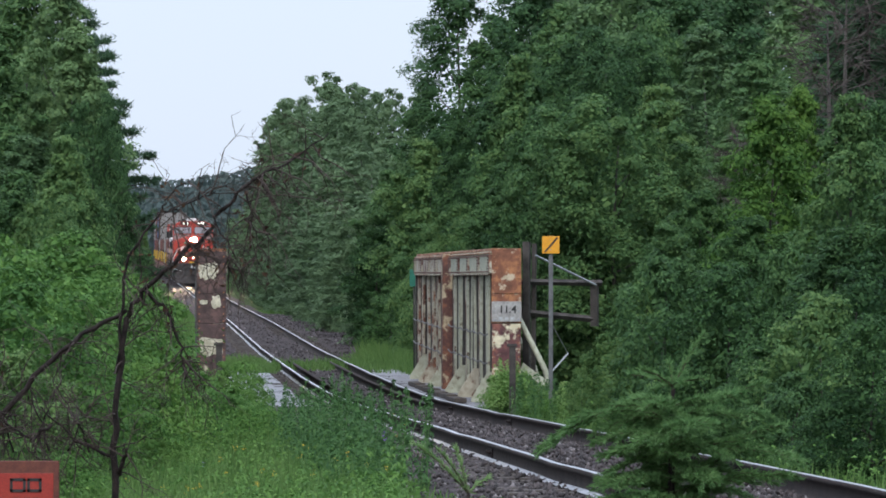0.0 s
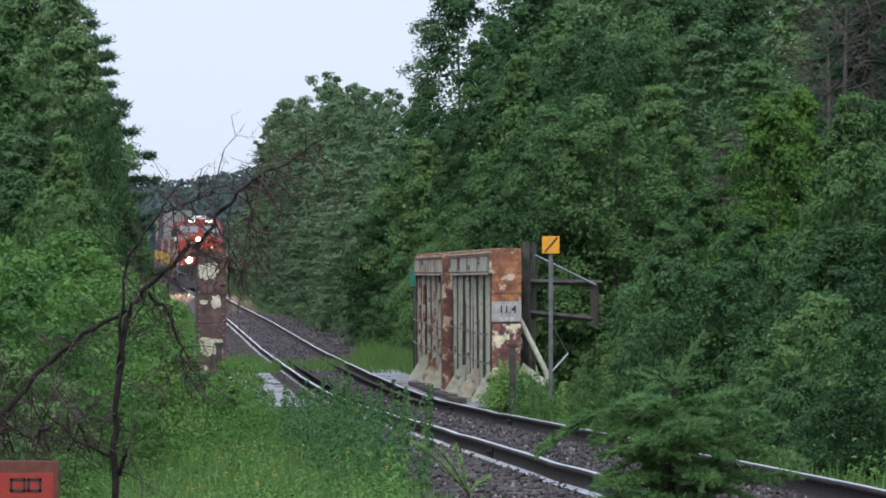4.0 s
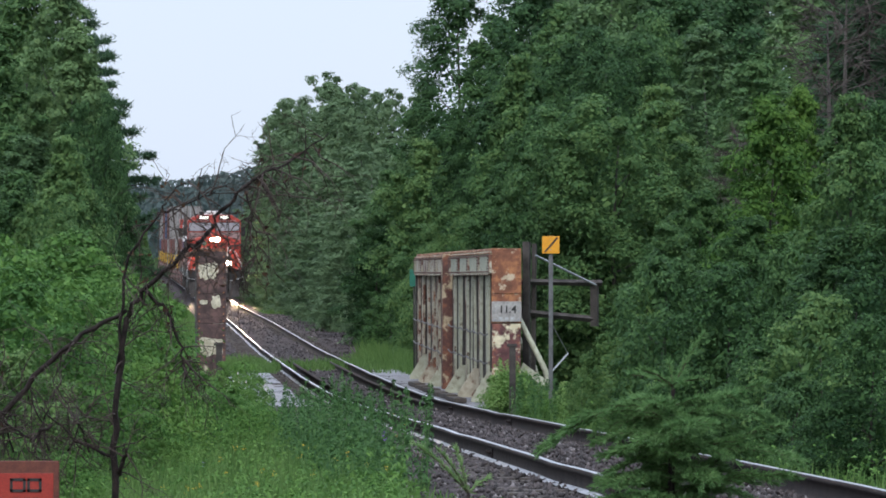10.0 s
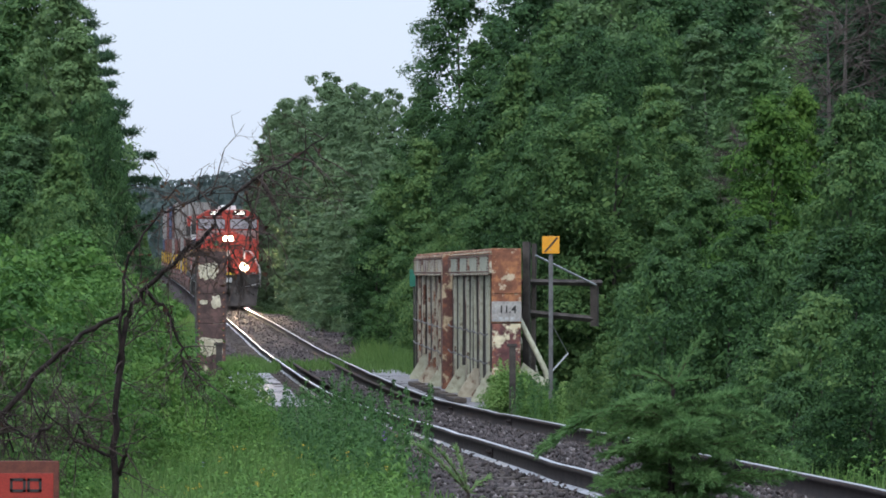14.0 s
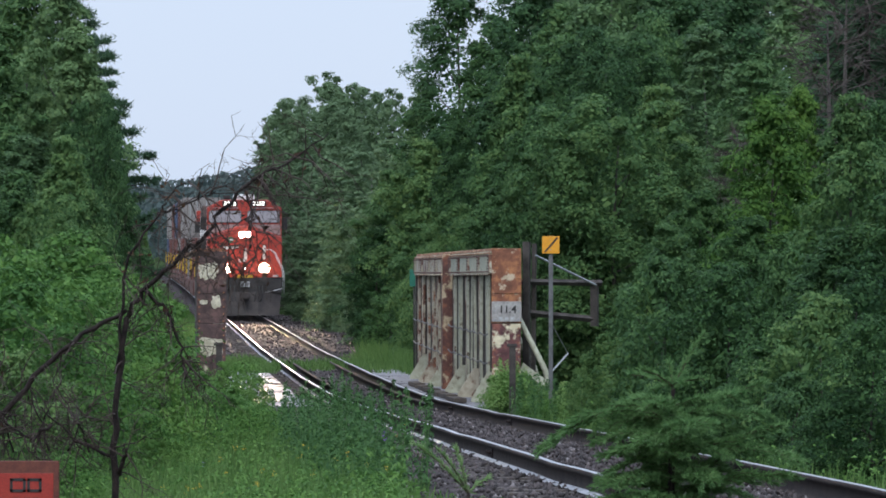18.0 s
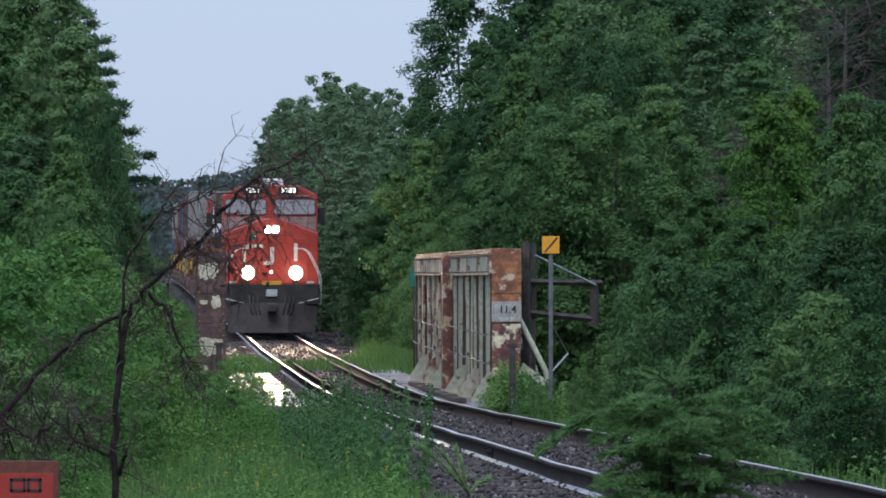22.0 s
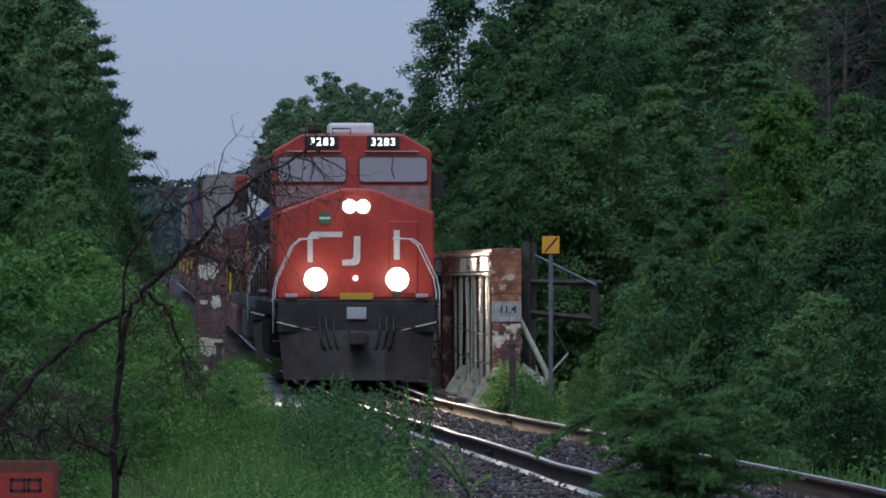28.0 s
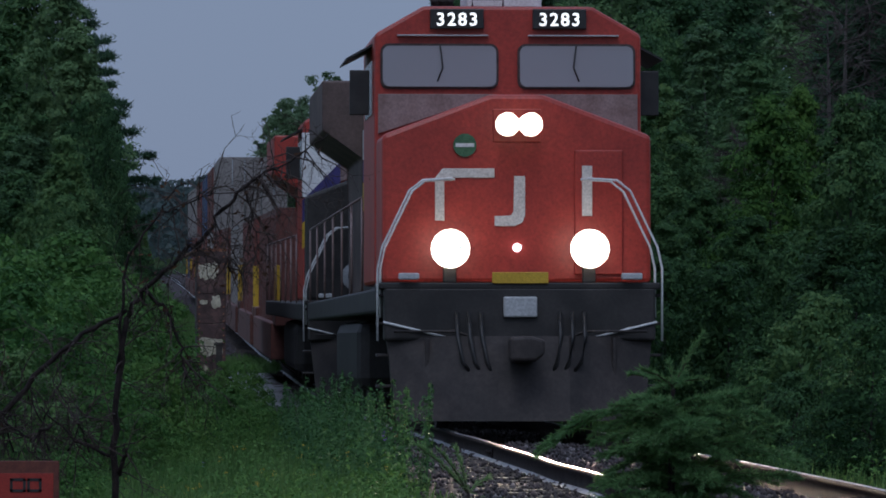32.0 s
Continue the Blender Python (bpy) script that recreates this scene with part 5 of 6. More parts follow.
        tagged(raw_mesh(name, V, F, mat), label, "flowers", kind="stuff")


def build_dead_branch():
    """Bare crooked dead tree in the foreground, 22 m off."""
    rng = np.random.default_rng(15)
    t = thing("dead_sapling", Matrix.Translation((0, 22.0, 0)), "crooked bare dead sapling with drooping brown twigs", "tree")
    bark = M_BARK_DARK
    wilt = np.random.default_rng(16)

    def go(pts, r0, r1, name, twigs, droop):
        v = [Vector((x, y, z)) for x, y, z in pts]
        fine = []
        for a, b in zip(v, v[1:]):
            for k in range(5):
                q = a.lerp(b, k / 5) + Vector(rng.normal(0, 0.006, 3))
                fine.append(q)
        fine.append(v[-1])
        n = len(fine)
        part(name, tube(fine, [r0 + (r1 - r0) * i / (n - 1) for i in range(n)], 7), bark, t)
        bm = bmesh.new()
        for _ in range(twigs):
            f = rng.uniform(0.2, 1.0)
            p = fine[min(n - 1, int(f * (n - 1)))]
            way = Vector(rng.normal(0, 1, 3)) + Vector((0.2, 0, 0.35 - droop))
            way.normalize()
            L = rng.uniform(0.1, 0.34)
            pts2, q = [p], p
            for s in range(4):
                way = (way + Vector(rng.normal(0, 0.28, 3)) + Vector((0, 0, -0.14 * droop))).normalized()
                q = q + way * L / 4
                pts2.append(q)
            tube(pts2, [0.004, 0.003, 0.0024, 0.0018, 0.001], 4, bm, cap=False)
            for _ in range(5):
                b = pts2[int(rng.integers(1, 5))]
                w = (way + Vector(rng.normal(0, 0.8, 3)) + Vector((0, 0, -0.3 * droop))).normalized()
                e = b + w * rng.uniform(0.04, 0.13)
                tube([b, (b + e) / 2 + Vector(rng.normal(0, 0.008, 3)), e], [0.0018, 0.0013, 0.0008], 3, bm, cap=False)
                for _ in range(2):
                    w2 = (w + Vector(rng.normal(0, 0.9, 3))).normalized()
                    tube([e, e + w2 * rng.uniform(0.02, 0.06)], [0.001, 0.0006], 3, bm, cap=False)
        tagged(part("twig_mass", bm, M_DEADTWIG, t, "fine reddish-brown dead twigs"), kind="stuff")
        if droop >= 0.7:
            m = 26
            Q = np.array([fine[int(k)] for k in wilt.integers(n // 4, n, m)]) + wilt.normal(0, 0.035, (m, 3)) - np.array([0, 0, 0.03])
            V, F = leaves(Q, wilt.normal(0, 1, (m, 3)) + np.array([0, -0.6, 0]), 0.034, 0.013, wilt)
            tagged(raw_mesh("withered_leaves", V, F, M_DEAD_LEAF, t, "hanging withered brown leaves"), kind="stuff")

    go([(-1.434, 0, -0.60), (-1.43, 0, 0.45), (-1.42, 0.02, 0.87), (-1.375, 0.03, 1.19)], 0.018, 0.012, "stem", 14, 0.3)
    go([(-1.375, 0.03, 1.19), (-1.285, 0.02, 1.32), (-1.11, -0.02, 1.487), (-1.06, -0.03, 1.50), (-0.967, 0, 1.647)], 0.012, 0.009, "branch", 22, 0.7)
    go([(-1.42, 0.02, 0.95), (-1.37, -0.02, 1.45), (-1.232, -0.05, 1.632), (-1.186, -0.06, 1.725), (-1.075, -0.08, 1.79)], 0.008, 0.002, "branch", 7, 1.2)
    go([(-1.232, -0.05, 1.632), (-1.12, -0.03, 1.67), (-0.985, -0.02, 1.735)], 0.005, 0.0018, "branch", 16, 0.6)
    go([(-0.967, 0, 1.647), (-0.872, 0, 1.747), (-0.766, 0.02, 1.823), (-0.663, 0.04, 1.865), (-0.498, 0.05, 1.99)], 0.009, 0.003, "branch", 30, 0.9)
    go([(-1.98, 0, 0.68), (-1.78, 0, 0.93), (-1.56, 0.02, 1.115), (-1.375, 0.03, 1.22)], 0.014, 0.009, "branch", 16, 0.4)
    go([(-2.05, 0, 0.2), (-1.98, 0, 0.68), (-1.93, 0.02, 1.0)], 0.014, 0.009, "stem", 16, 0.8)
    go([(-0.87, 0.0, 1.76), (-0.83, 0.02, 1.6), (-0.80, 0.0, 1.42)], 0.004, 0.0015, "branch", 18, 1.0)
    go([(-1.0, 0.0, 1.62), (-0.93, 0.02, 1.5), (-0.92, 0.0, 1.38)], 0.004, 0.0015, "branch", 12, 1.0)
    go([(-1.30, 0.0, 1.30), (-1.2, 0.03, 1.22), (-1.14, 0.05, 1.05), (-1.12, 0.05, 0.92)], 0.009, 0.004, "branch", 20, 1.2)
    go([(-1.42, 0.02, 0.5), (-1.38, -0.05, 0.58), (-1.37, -0.08, 0.62)], 0.012, 0.005, "branch", 5, 0.3)
    go([(-1.7, -0.1, 0.72), (-1.78, -0.1, 0.66), (-1.92, -0.1, 0.74)], 0.008, 0.003, "branch", 14, 0.6)
    for k in range(6):
        x0 = -1.95 + 0.08 * k
        go([(x0, 0.1 * (k % 3), 0.60), (x0 + 0.05 * (-1) ** k, 0.1, 0.75), (x0 + 0.14 * (-1) ** k, 0.1, 0.84 + 0.05 * (k % 4))], 0.005, 0.0015, "branch", 8, 0.6)
    go([(-1.44, 0.0, 0.58), (-1.6, 0.05, 0.66), (-1.75, 0.05, 0.8)], 0.008, 0.003, "branch", 12, 0.6)


M_DEAD_LEAF = foliage("withered_leaves", (0.035, 0.02, 0.014), (0.075, 0.042, 0.026), (0.12, 0.07, 0.04), world_scale=4.0)
M_DEADTWIG = surface("dead_twig_bark", (0.026, 0.017, 0.014), (0.068, 0.046, 0.037), 20, 0.85, fine=120)


def young_spruce(seed, base, label, trunk, shoots, whorls, fill):
    """Small spruce close to the camera: trunk corners with radii, leading shoots, whorls of boughs, and loose boughs between two heights."""
    rng = np.random.default_rng(seed)
    t = thing("young_spruce", Matrix.Translation(base), label, "tree", "young spruces")
    part("trunk", tube([p[:3] for p in trunk], [p[3] for p in trunk], 7), M_BARK_DARK, t)
    bm = bmesh.new()
    P, W = [], []

    def shoot(a, b, dense, r=0.004):
        a, b = np.array(a), np.array(b)
        L = np.linalg.norm(b - a)
        c = (a + b) / 2 + np.array([0, 0, 0.07 * L])
        tube([a, c, b], [r, r * 0.7, r * 0.4], 4, bm)
        k = max(6, int(dense * L))
        s = rng.random(k)
        p = ((1 - s) ** 2)[:, None] * a + (2 * s * (1 - s))[:, None] * (2 * c - (a + b) / 2) + (s ** 2)[:, None] * b
        P.append(p)
        W.append((b - a) / L + rng.normal(0, 0.5, (k, 3)) + np.array([0, 0, 0.15]))

    def bough(root, tip, arch, fluff=1.0):
        """An arched bough, its side shoots swept forward."""
        root, tip = np.array(root), np.array(tip)
        L = np.linalg.norm(tip - root)
        way = (tip - root) / L
        side = np.cross(way, (0, 0, 1.0))
        side /= np.linalg.norm(side)
        n = max(4, int(L / 0.03))
        pts = [root + (tip - root) * f + np.array([0, 0, arch * L * 4 * f * (1 - f)]) for f in np.linspace(0, 1, n + 1)]
        for k in range(n):
            shoot(pts[k], pts[k + 1], 1000, 0.0042 * (1 - 0.6 * k / n))
        for k in range(1, n):
            f = k / n
            for sgn in (-1, 1):
                ll = (L * 0.40 * (1.05 - f) * (0.4 + f) + 0.035) * rng.uniform(0.7, 1.25) * fluff
                way2 = (pts[k + 1] - pts[k]) / np.linalg.norm(pts[k + 1] - pts[k])
                e = pts[k] + way2 * ll * 0.8 + side * sgn * ll * 0.55 + np.array([0, 0, rng.uniform(-0.3, 0.1) * ll])
                shoot(pts[k], e, 950, 0.0022)

    x0 = trunk[-1][0]
    for a, b, dense in shoots:
        shoot(a, b, dense)
    # whorls: height, reach to each side with the height of the tip and the arch of the bough
    for z, reach in whorls:
        for x, tz, arch in reach:
            bough((x0, 0, z), (x, rng.uniform(-0.1, 0.1), tz), arch)
        l = 0.62 * max(abs(v[0]) for v in reach)
        for _ in range(6 if z > 1.1 else 9):
            a, q, dz = rng.uniform(0, 6.28), rng.uniform(0.35, 0.68) * l / 0.62, rng.uniform(0.02, 0.085)
            bough((x0, 0, z - dz), (math.cos(a) * q, math.sin(a) * q, z - dz + q * rng.uniform(-0.1, 0.4)), 0.08)
        for sgn in (-1, 1):
            for _ in range(2):
                bough((x0, 0, z - 0.02), (rng.uniform(-0.5, 0.5) * l, sgn * l * rng.uniform(0.7, 1.1), z - rng.uniform(-0.02, 0.08)), 0.08)
    lo, hi, many, reach = fill
    for k in range(many):
        z, a = rng.uniform(lo, hi), k * 2.4
        q = reach * rng.uniform(0.45, 1.0) * (1.25 - 0.5 * (z - lo) / (hi - lo + 0.01))
        bough((x0, 0, z), (math.cos(a) * q, math.sin(a) * q, z + q * rng.uniform(-0.05, 0.45)), 0.05)
    tagged(part("branchwork", bm, M_TWIG, t), kind="stuff")
    V, F = blades(np.concatenate(P), np.concatenate(W), 0.022, 0.0044, rng)
    raw_mesh("needle_mass", V, F, M_YOUNG, t)


def build_young_spruces():
    top = (0.012, 0, 1.325)
    young_spruce(33, (0.625, 14.0, -0.33), "soft fresh green young spruce close to the track",
                 [(0, 0, -0.1, 0.022), (0, 0, 0.7, 0.014), (0.008, 0, 1.2, 0.008), (0.012, 0, 1.33, 0.005)],
                 [(top, (0.10, 0.02, 1.47), 1700)] + [(top, tip, 1700) for tip in ((0.0, 0.02, 1.39), (-0.11, 0.03, 1.357), (-0.08, -0.07, 1.37),
                  (0.094, -0.05, 1.345), (-0.06, 0.1, 1.30), (0.05, 0.12, 1.36), (0.03, -0.13, 1.33))],
                 ((1.27, ((-0.14, 1.275, 0.1), (0.25, 1.33, -0.04), (0.13, 1.29, 0.02))),
                  (1.225, ((-0.36, 1.145, 0.17), (-0.2, 1.20, 0.1), (0.27, 1.25, 0.03), (0.20, 1.20, 0.08))),
                  (1.13, ((-0.19, 1.13, 0.1), (0.31, 1.215, 0.0), (0.36, 1.12, 0.08), (-0.17, 1.08, 0.1))),
                  (1.03, ((-0.2, 1.06, 0.1), (0.33, 1.08, 0.05), (0.22, 1.02, 0.08), (-0.13, 1.05, 0.06))),
                  (0.93, ((-0.2, 0.97, 0.06), (0.33, 0.97, 0.07), (0.25, 0.93, 0.1), (-0.14, 0.93, 0.08))),
                  (0.82, ((-0.4, 0.84, 0.08), (0.4, 0.83, 0.08), (0.2, 0.78, 0.1), (-0.25, 0.78, 0.1)))), (0.8, 1.2, 14, 0.22))
    top = (0.0, 0, 1.03)
    young_spruce(34, (0.07, 14.0, -0.33), "short young spruce with thin upright shoots",
                 [(0, 0, -0.1, 0.016), (0, 0, 0.6, 0.011), (0, 0, 1.03, 0.005)],
                 [(top, (-0.035, 0.02, 1.152), 1000), (top, (-0.155, 0.04, 1.168), 900), (top, (-0.085, -0.05, 1.152), 700), (top, (0.06, 0.05, 1.07), 800)],
                 ((0.96, ((-0.12, 1.0, 0.05), (0.14, 0.98, 0.05))), (0.86, ((-0.2, 0.9, 0.06), (0.22, 0.93, 0.08)))), (0.6, 0.85, 8, 0.2))

# ---------------------------------------------------------------- train


def bogie(parent, y, wheelbase, axles, gauge_half=0.78):
    b = part("bogie", box(-1.05, -0.86, y - wheelbase / 2 - 0.6, y + wheelbase / 2 + 0.6, 0.42, 0.78, 0.04), M_PLOW, parent)
    box_b = box(0.86, 1.05, y - wheelbase / 2 - 0.6, y + wheelbase / 2 + 0.6, 0.42, 0.78, 0.04)
    part("side_frame", box_b, M_PLOW, b)
    for k in range(axles):
        yy = y - wheelbase / 2 + wheelbase * k / (axles - 1)
        bm = cylinder((-gauge_half, yy, 0.5), (1, 0, 0), 0.5, 0.13, 20)
        cylinder((gauge_half, yy, 0.5), (1, 0, 0), 0.5, 0.13, 20, bm)
        cylinder((0, yy, 0.5), (1, 0, 0), 0.09, 1.7, 8, bm)
        part("wheelset", bm, M_PLOW, b)


def rounded(x0, x1, z0, z1, r, n=5):
    """Outline of an upright pane with rounded corners."""
    out = []
    for cx, cz, a0 in ((x1 - r, z0 + r, -90), (x1 - r, z1 - r, 0), (x0 + r, z1 - r, 90), (x0 + r, z0 + r, 180)):
        for k in range(n + 1):
            a = radians(a0 + 90 * k / n)
            out.append((cx + r * math.cos(a), cz + r * math.sin(a)))
    return out


def locomotive(second=False):
    """A road locomotive whose front stands at y = 0 and faces -y; rails at z = 0."""
    t = thing("locomotive", Matrix(), "orange-red diesel freight locomotive with lit headlamps" if not second else
              "trailing diesel locomotive in red and black behind the first", "locomotive", "train")
    # plow and pilot
    bm = bmesh.new()
    top = [(-1.42, 0.42, 1.0), (-0.5, 0.12, 1.0), (0.5, 0.12, 1.0), (1.42, 0.42, 1.0)]
    low = [(-1.32, 0.20, 0.1), (-0.5, -0.12, 0.1), (0.5, -0.12, 0.1), (1.32, 0.20, 0.1)]
    back = [(-1.42, 0.6, 1.0), (1.42, 0.6, 1.0), (1.32, 0.6, 0.1), (-1.32, 0.6, 0.1)]
    A, B = [bm.verts.new(v) for v in top], [bm.verts.new(v) for v in low]
    C = [bm.verts.new(v) for v in back]
    for k in range(3):
        bm.faces.new((A[k], A[k + 1], B[k + 1], B[k]))
    bm.faces.new((A[0], C[0], C[1], A[3], A[2], A[1]))
    bm.faces.new((B[0], B[1], B[2], B[3], C[2], C[3]))
    bm.faces.new((A[3], C[1], C[2], B[3])), bm.faces.new((C[0], A[0], B[0], C[3])), bm.faces.new((C[1], C[0], C[3], C[2]))
    bmesh.ops.recalc_face_normals(bm, faces=bm.faces[:])
    plow = part("plow", bm, M_PLOW, t, "dusty dark steel plow")
    for x in (-1.0, -0.55, 0.55, 1.0):
        part("plow_rib", box(x - 0.02, x + 0.02, -0.02 + abs(x) * 0.22, 0.3, 0.14, 0.98, 0.006), M_PLOW, plow)
    part("pilot", box(-1.45, 1.45, 0.3, 0.62, 0.95, 1.52, 0.03), M_LOCO_BLACK, t, "black pilot plate")
    part("pilot_stripe", box(-0.3, 0.3, 0.27, 0.295, 1.56, 1.68, 0.006), M_YELLOW_PAINT, t, "dull yellow strip")
    part("walkway", box(-1.5, 1.5, 0.3, 1.4, 1.50, 1.57, 0.015), M_LOCO_BLACK, t)
    coupler = part("coupler", box(-0.14, 0.14, -0.32, 0.35, 0.72, 1.0, 0.05), M_PLOW, t, "heavy dusty coupler")
    part("knuckle", prism([(-0.16, 0.74), (0.1, 0.74), (0.2, 0.8), (0.2, 0.96), (0.05, 1.0), (-0.16, 0.98)], -0.5, -0.28, 0.03), M_PLOW, coupler)
    part("coupler_plate", box(-0.18, 0.18, 0.24, 0.296, 1.2, 1.42, 0.02), M_GREYPAINT, t)
    for sx in (-1, 1):
        for k, x in enumerate((0.42, 0.55, 0.68)):
            pts = [(sx * x, 0.27, 1.25), (sx * x, 0.08, 1.0), (sx * (x - 0.05), 0.02, 0.72), (sx * (x - 0.12), 0.06, 0.55 + 0.04 * k)]
            part("air_hose", tube(pts, 0.022, 6), M_BLACK, t)
        # corner steps
        for z in (0.45, 0.78, 1.12, 1.42):
            part("step", box(min(sx * 1.28, sx * 1.52), max(sx * 1.28, sx * 1.52), 0.45, 0.8, z, z + 0.03, 0.006), M_PLOW, t)
        part("step_edge", tube([(sx * 0.72, 0.26, 0.97), (sx * 1.46, 0.28, 1.15)], 0.013, 6), M_WHITE, t, "white step edge")
        # bent white handrails
        for off, yy in ((0.0, 0.32), (-0.045, 0.62)):
            pts = [(sx * (1.52 + off), yy, 0.95 if off == 0 else 1.2), (sx * (1.52 + off), yy, 1.72), (sx * (1.47 + off), yy, 1.95), (sx * (1.18 + off), yy, 2.55),
                   (sx * (1.04 + off), yy, 2.66), (sx * (0.72 + off), yy, 2.68)]
            part("handrail", tube(pts, 0.013, 8), M_WHITE, t, "white bent tube handrail")
        part("step_lamp", box(min(sx * 1.08, sx * 1.30), max(sx * 1.08, sx * 1.30), 0.2, 0.3, 1.60, 1.67, 0.015), M_GREYPAINT, t)
        part("uncoupling_lever", tube([(sx * 0.25, 0.2, 0.9), (sx * 0.7, 0.2, 1.05), (sx * 1.35, 0.22, 1.05)], 0.015, 6), M_PLOW, t)
    # nose
    nose_out = [(-1.45, 1.57), (1.45, 1.57), (1.45, 3.16), (0.28, 3.60), (-0.28, 3.60), (-1.45, 3.16)]
    part("nose", prism(nose_out, 0.78, 2.2, 0.05), M_LOCO_RED if not second else M_LOCO_BLACK, t, "orange-red nose" if not second else "black nose")
    # cab shell with openings for the windscreens
    bm = bmesh.new()
    cab_out = [(-1.47, 1.57), (1.47, 1.57), (1.47, 4.32), (0.93, 4.63), (-0.93, 4.63), (-1.47, 4.32)]
    cab = part("cab", prism(cab_out, 2.05, 4.6, 0.04, bm), M_LOCO_RED, t, "orange-red cab")
    for sx in (-1, 1):
        def mir(pts):
            return [(sx * x, z) for x, z in pts]
        win = rounded(min(sx * 0.13, sx * 1.38), max(sx * 0.13, sx * 1.38), 3.74, 4.19, 0.075)
        fr = part("windscreen_frame", prism(rounded(min(sx * 0.105, sx * 1.405), max(sx * 0.105, sx * 1.405), 3.715, 4.215, 0.09), 2.015, 2.06), M_GASKET, cab, "dull rubber gasket")
        pane = prism(win, 1.985, 2.012)
        for v in pane.verts:
            if v.co.y < 2.0 and v.co.z > 4:
                v.co.y += 0.02
        part("windscreen", pane, M_GLASS, cab, "windscreen glass with sky reflection in its grey")
        # its grey-pink holds the sky reflected by the sloping nose top
        part("lower_cab_panel", prism(mir([(0.12, 3.66), (1.43, 3.22), (1.43, 3.66)]), 2.01, 2.06, 0.006), M_SHEEN_GREY, cab, "pinkish grey panel, sky sheen put in its colour")
        part("wiper", tube([(sx * 0.75, 1.985, 4.19), (sx * 0.72, 1.985, 3.95), (sx * 0.78, 1.985, 3.8)], 0.01, 5), M_BLACK, cab)
        part("visor", box(min(sx * 0.22, sx * 1.22), max(sx * 0.22, sx * 1.22), 1.97, 2.06, 4.295, 4.312, 0.004), M_GREYPAINT, cab)
        board = part("number_board", box(min(sx * 0.27, sx * 0.86), max(sx * 0.27, sx * 0.86), 1.96, 2.07, 4.375, 4.595, 0.01), M_BLACK, cab, "black lit number board")
        if not second:
            for k, digit in enumerate("3283"):
                write(digit, 0.145, M_NUMBER, board, (sx * 0.565 - 0.18 + 0.12 * k, 1.954, 4.412), "lit_digit", 0.002)
        side = part("side_window", box(min(sx * 1.468, sx * 1.482), max(sx * 1.468, sx * 1.482), 2.5, 4.1, 3.45, 4.05, 0.004), M_GLASS, cab, "side window with sky reflection in its grey")
        part("mirror", box(min(sx * 1.5, sx * 1.72), max(sx * 1.5, sx * 1.72), 2.55, 2.6, 3.45, 3.95, 0.012), M_BLACK, cab)
        part("awning", prism([(sx * 1.47, 4.24), (sx * 1.76, 4.08), (sx * 1.76, 4.06), (sx * 1.47, 4.21)], 2.5, 4.2), M_BLACK, cab)
    part("roof_unit", box(-0.42, 0.42, 2.6, 3.7, 4.62, 4.85, 0.05), M_WHITE, t, "pale roof air conditioner")
    part("roof_rail", tube([(-0.36, 2.5, 4.63), (-0.36, 2.5, 4.74), (-0.02, 2.5, 4.74), (-0.02, 2.5, 4.63)], 0.014, 6), M_BLACK, t)
    for k in range(3):
        part("horn", tube([(-0.78 + 0.09 * k, 2.5, 4.76), (-0.78 + 0.09 * k, 3.0, 4.76)], [0.055, 0.015], 10), M_LOCO_BLACK, t)
    part("horn_stand", box(-0.8, -0.55, 2.85, 2.95, 4.5, 4.76, 0.01), M_LOCO_BLACK, t)
    part("nose_door", box(0.62, 1.14, 0.742, 0.79, 1.66, 3.0, 0.012), M_LOCO_RED if not second else M_LOCO_BLACK, t)
    if not second:
        # emblem pieces on the nose: plain off-white bands
        part("emblem_band", prism([(-0.88, 2.70), (-0.80, 2.80), (-0.24, 2.80), (-0.24, 2.70)], 0.755, 0.778, 0.006), M_LOGO, t)
        part("emblem_band", prism([(-0.88, 2.24), (-0.78, 2.24), (-0.78, 2.70), (-0.88, 2.70)], 0.755, 0.778, 0.006), M_LOGO, t)
        part("emblem_band", prism([(-0.24, 2.18), (-0.02, 2.18), (0.06, 2.22), (0.09, 2.30), (0.09, 2.72), (-0.03, 2.72), (-0.03, 2.34), (-0.06, 2.29), (-0.24, 2.29)],
                                  0.755, 0.778, 0.006), M_LOGO, t)
        part("emblem_band", prism([(0.70, 2.29), (0.81, 2.29), (0.81, 2.83), (0.70, 2.83)], 0.72, 0.74, 0.006), M_LOGO, t)
        em = part("round_emblem", cylinder((-0.56, 0.765, 3.05), (0, 1, 0), 0.125, 0.03, 28), M_EMBLEM, t, "round green emblem")
        part("emblem_bar", box(-0.66, -0.46, 0.742, 0.748, 3.03, 3.07), M_WHITE, em)

    # lamps: bright lenses in round hoods made deep to narrow the beam
    def lamp(x, y, z, r, name, wide=1.45):
        hood = bmesh.new()
        n = 24
        rings = []
        for rr, yy in ((r + 0.012, y + 0.42), (r + 0.02, y), (r, y), (r, y + 0.39)):
            rings.append([hood.verts.new((x + math.cos(2 * math.pi * k / n) * rr, yy, z + math.sin(2 * math.pi * k / n) * rr)) for k in range(n)])
        for ra, rb in zip(rings, rings[1:]):
            for k in range(n):
                hood.faces.new((ra[k], ra[(k + 1) % n], rb[(k + 1) % n], rb[k]))
        hood.faces.new(rings[0])
        bmesh.ops.recalc_face_normals(hood, faces=hood.faces[:])
        h = part(name, hood, M_LOCO_BLACK, t, "round black lamp hood")
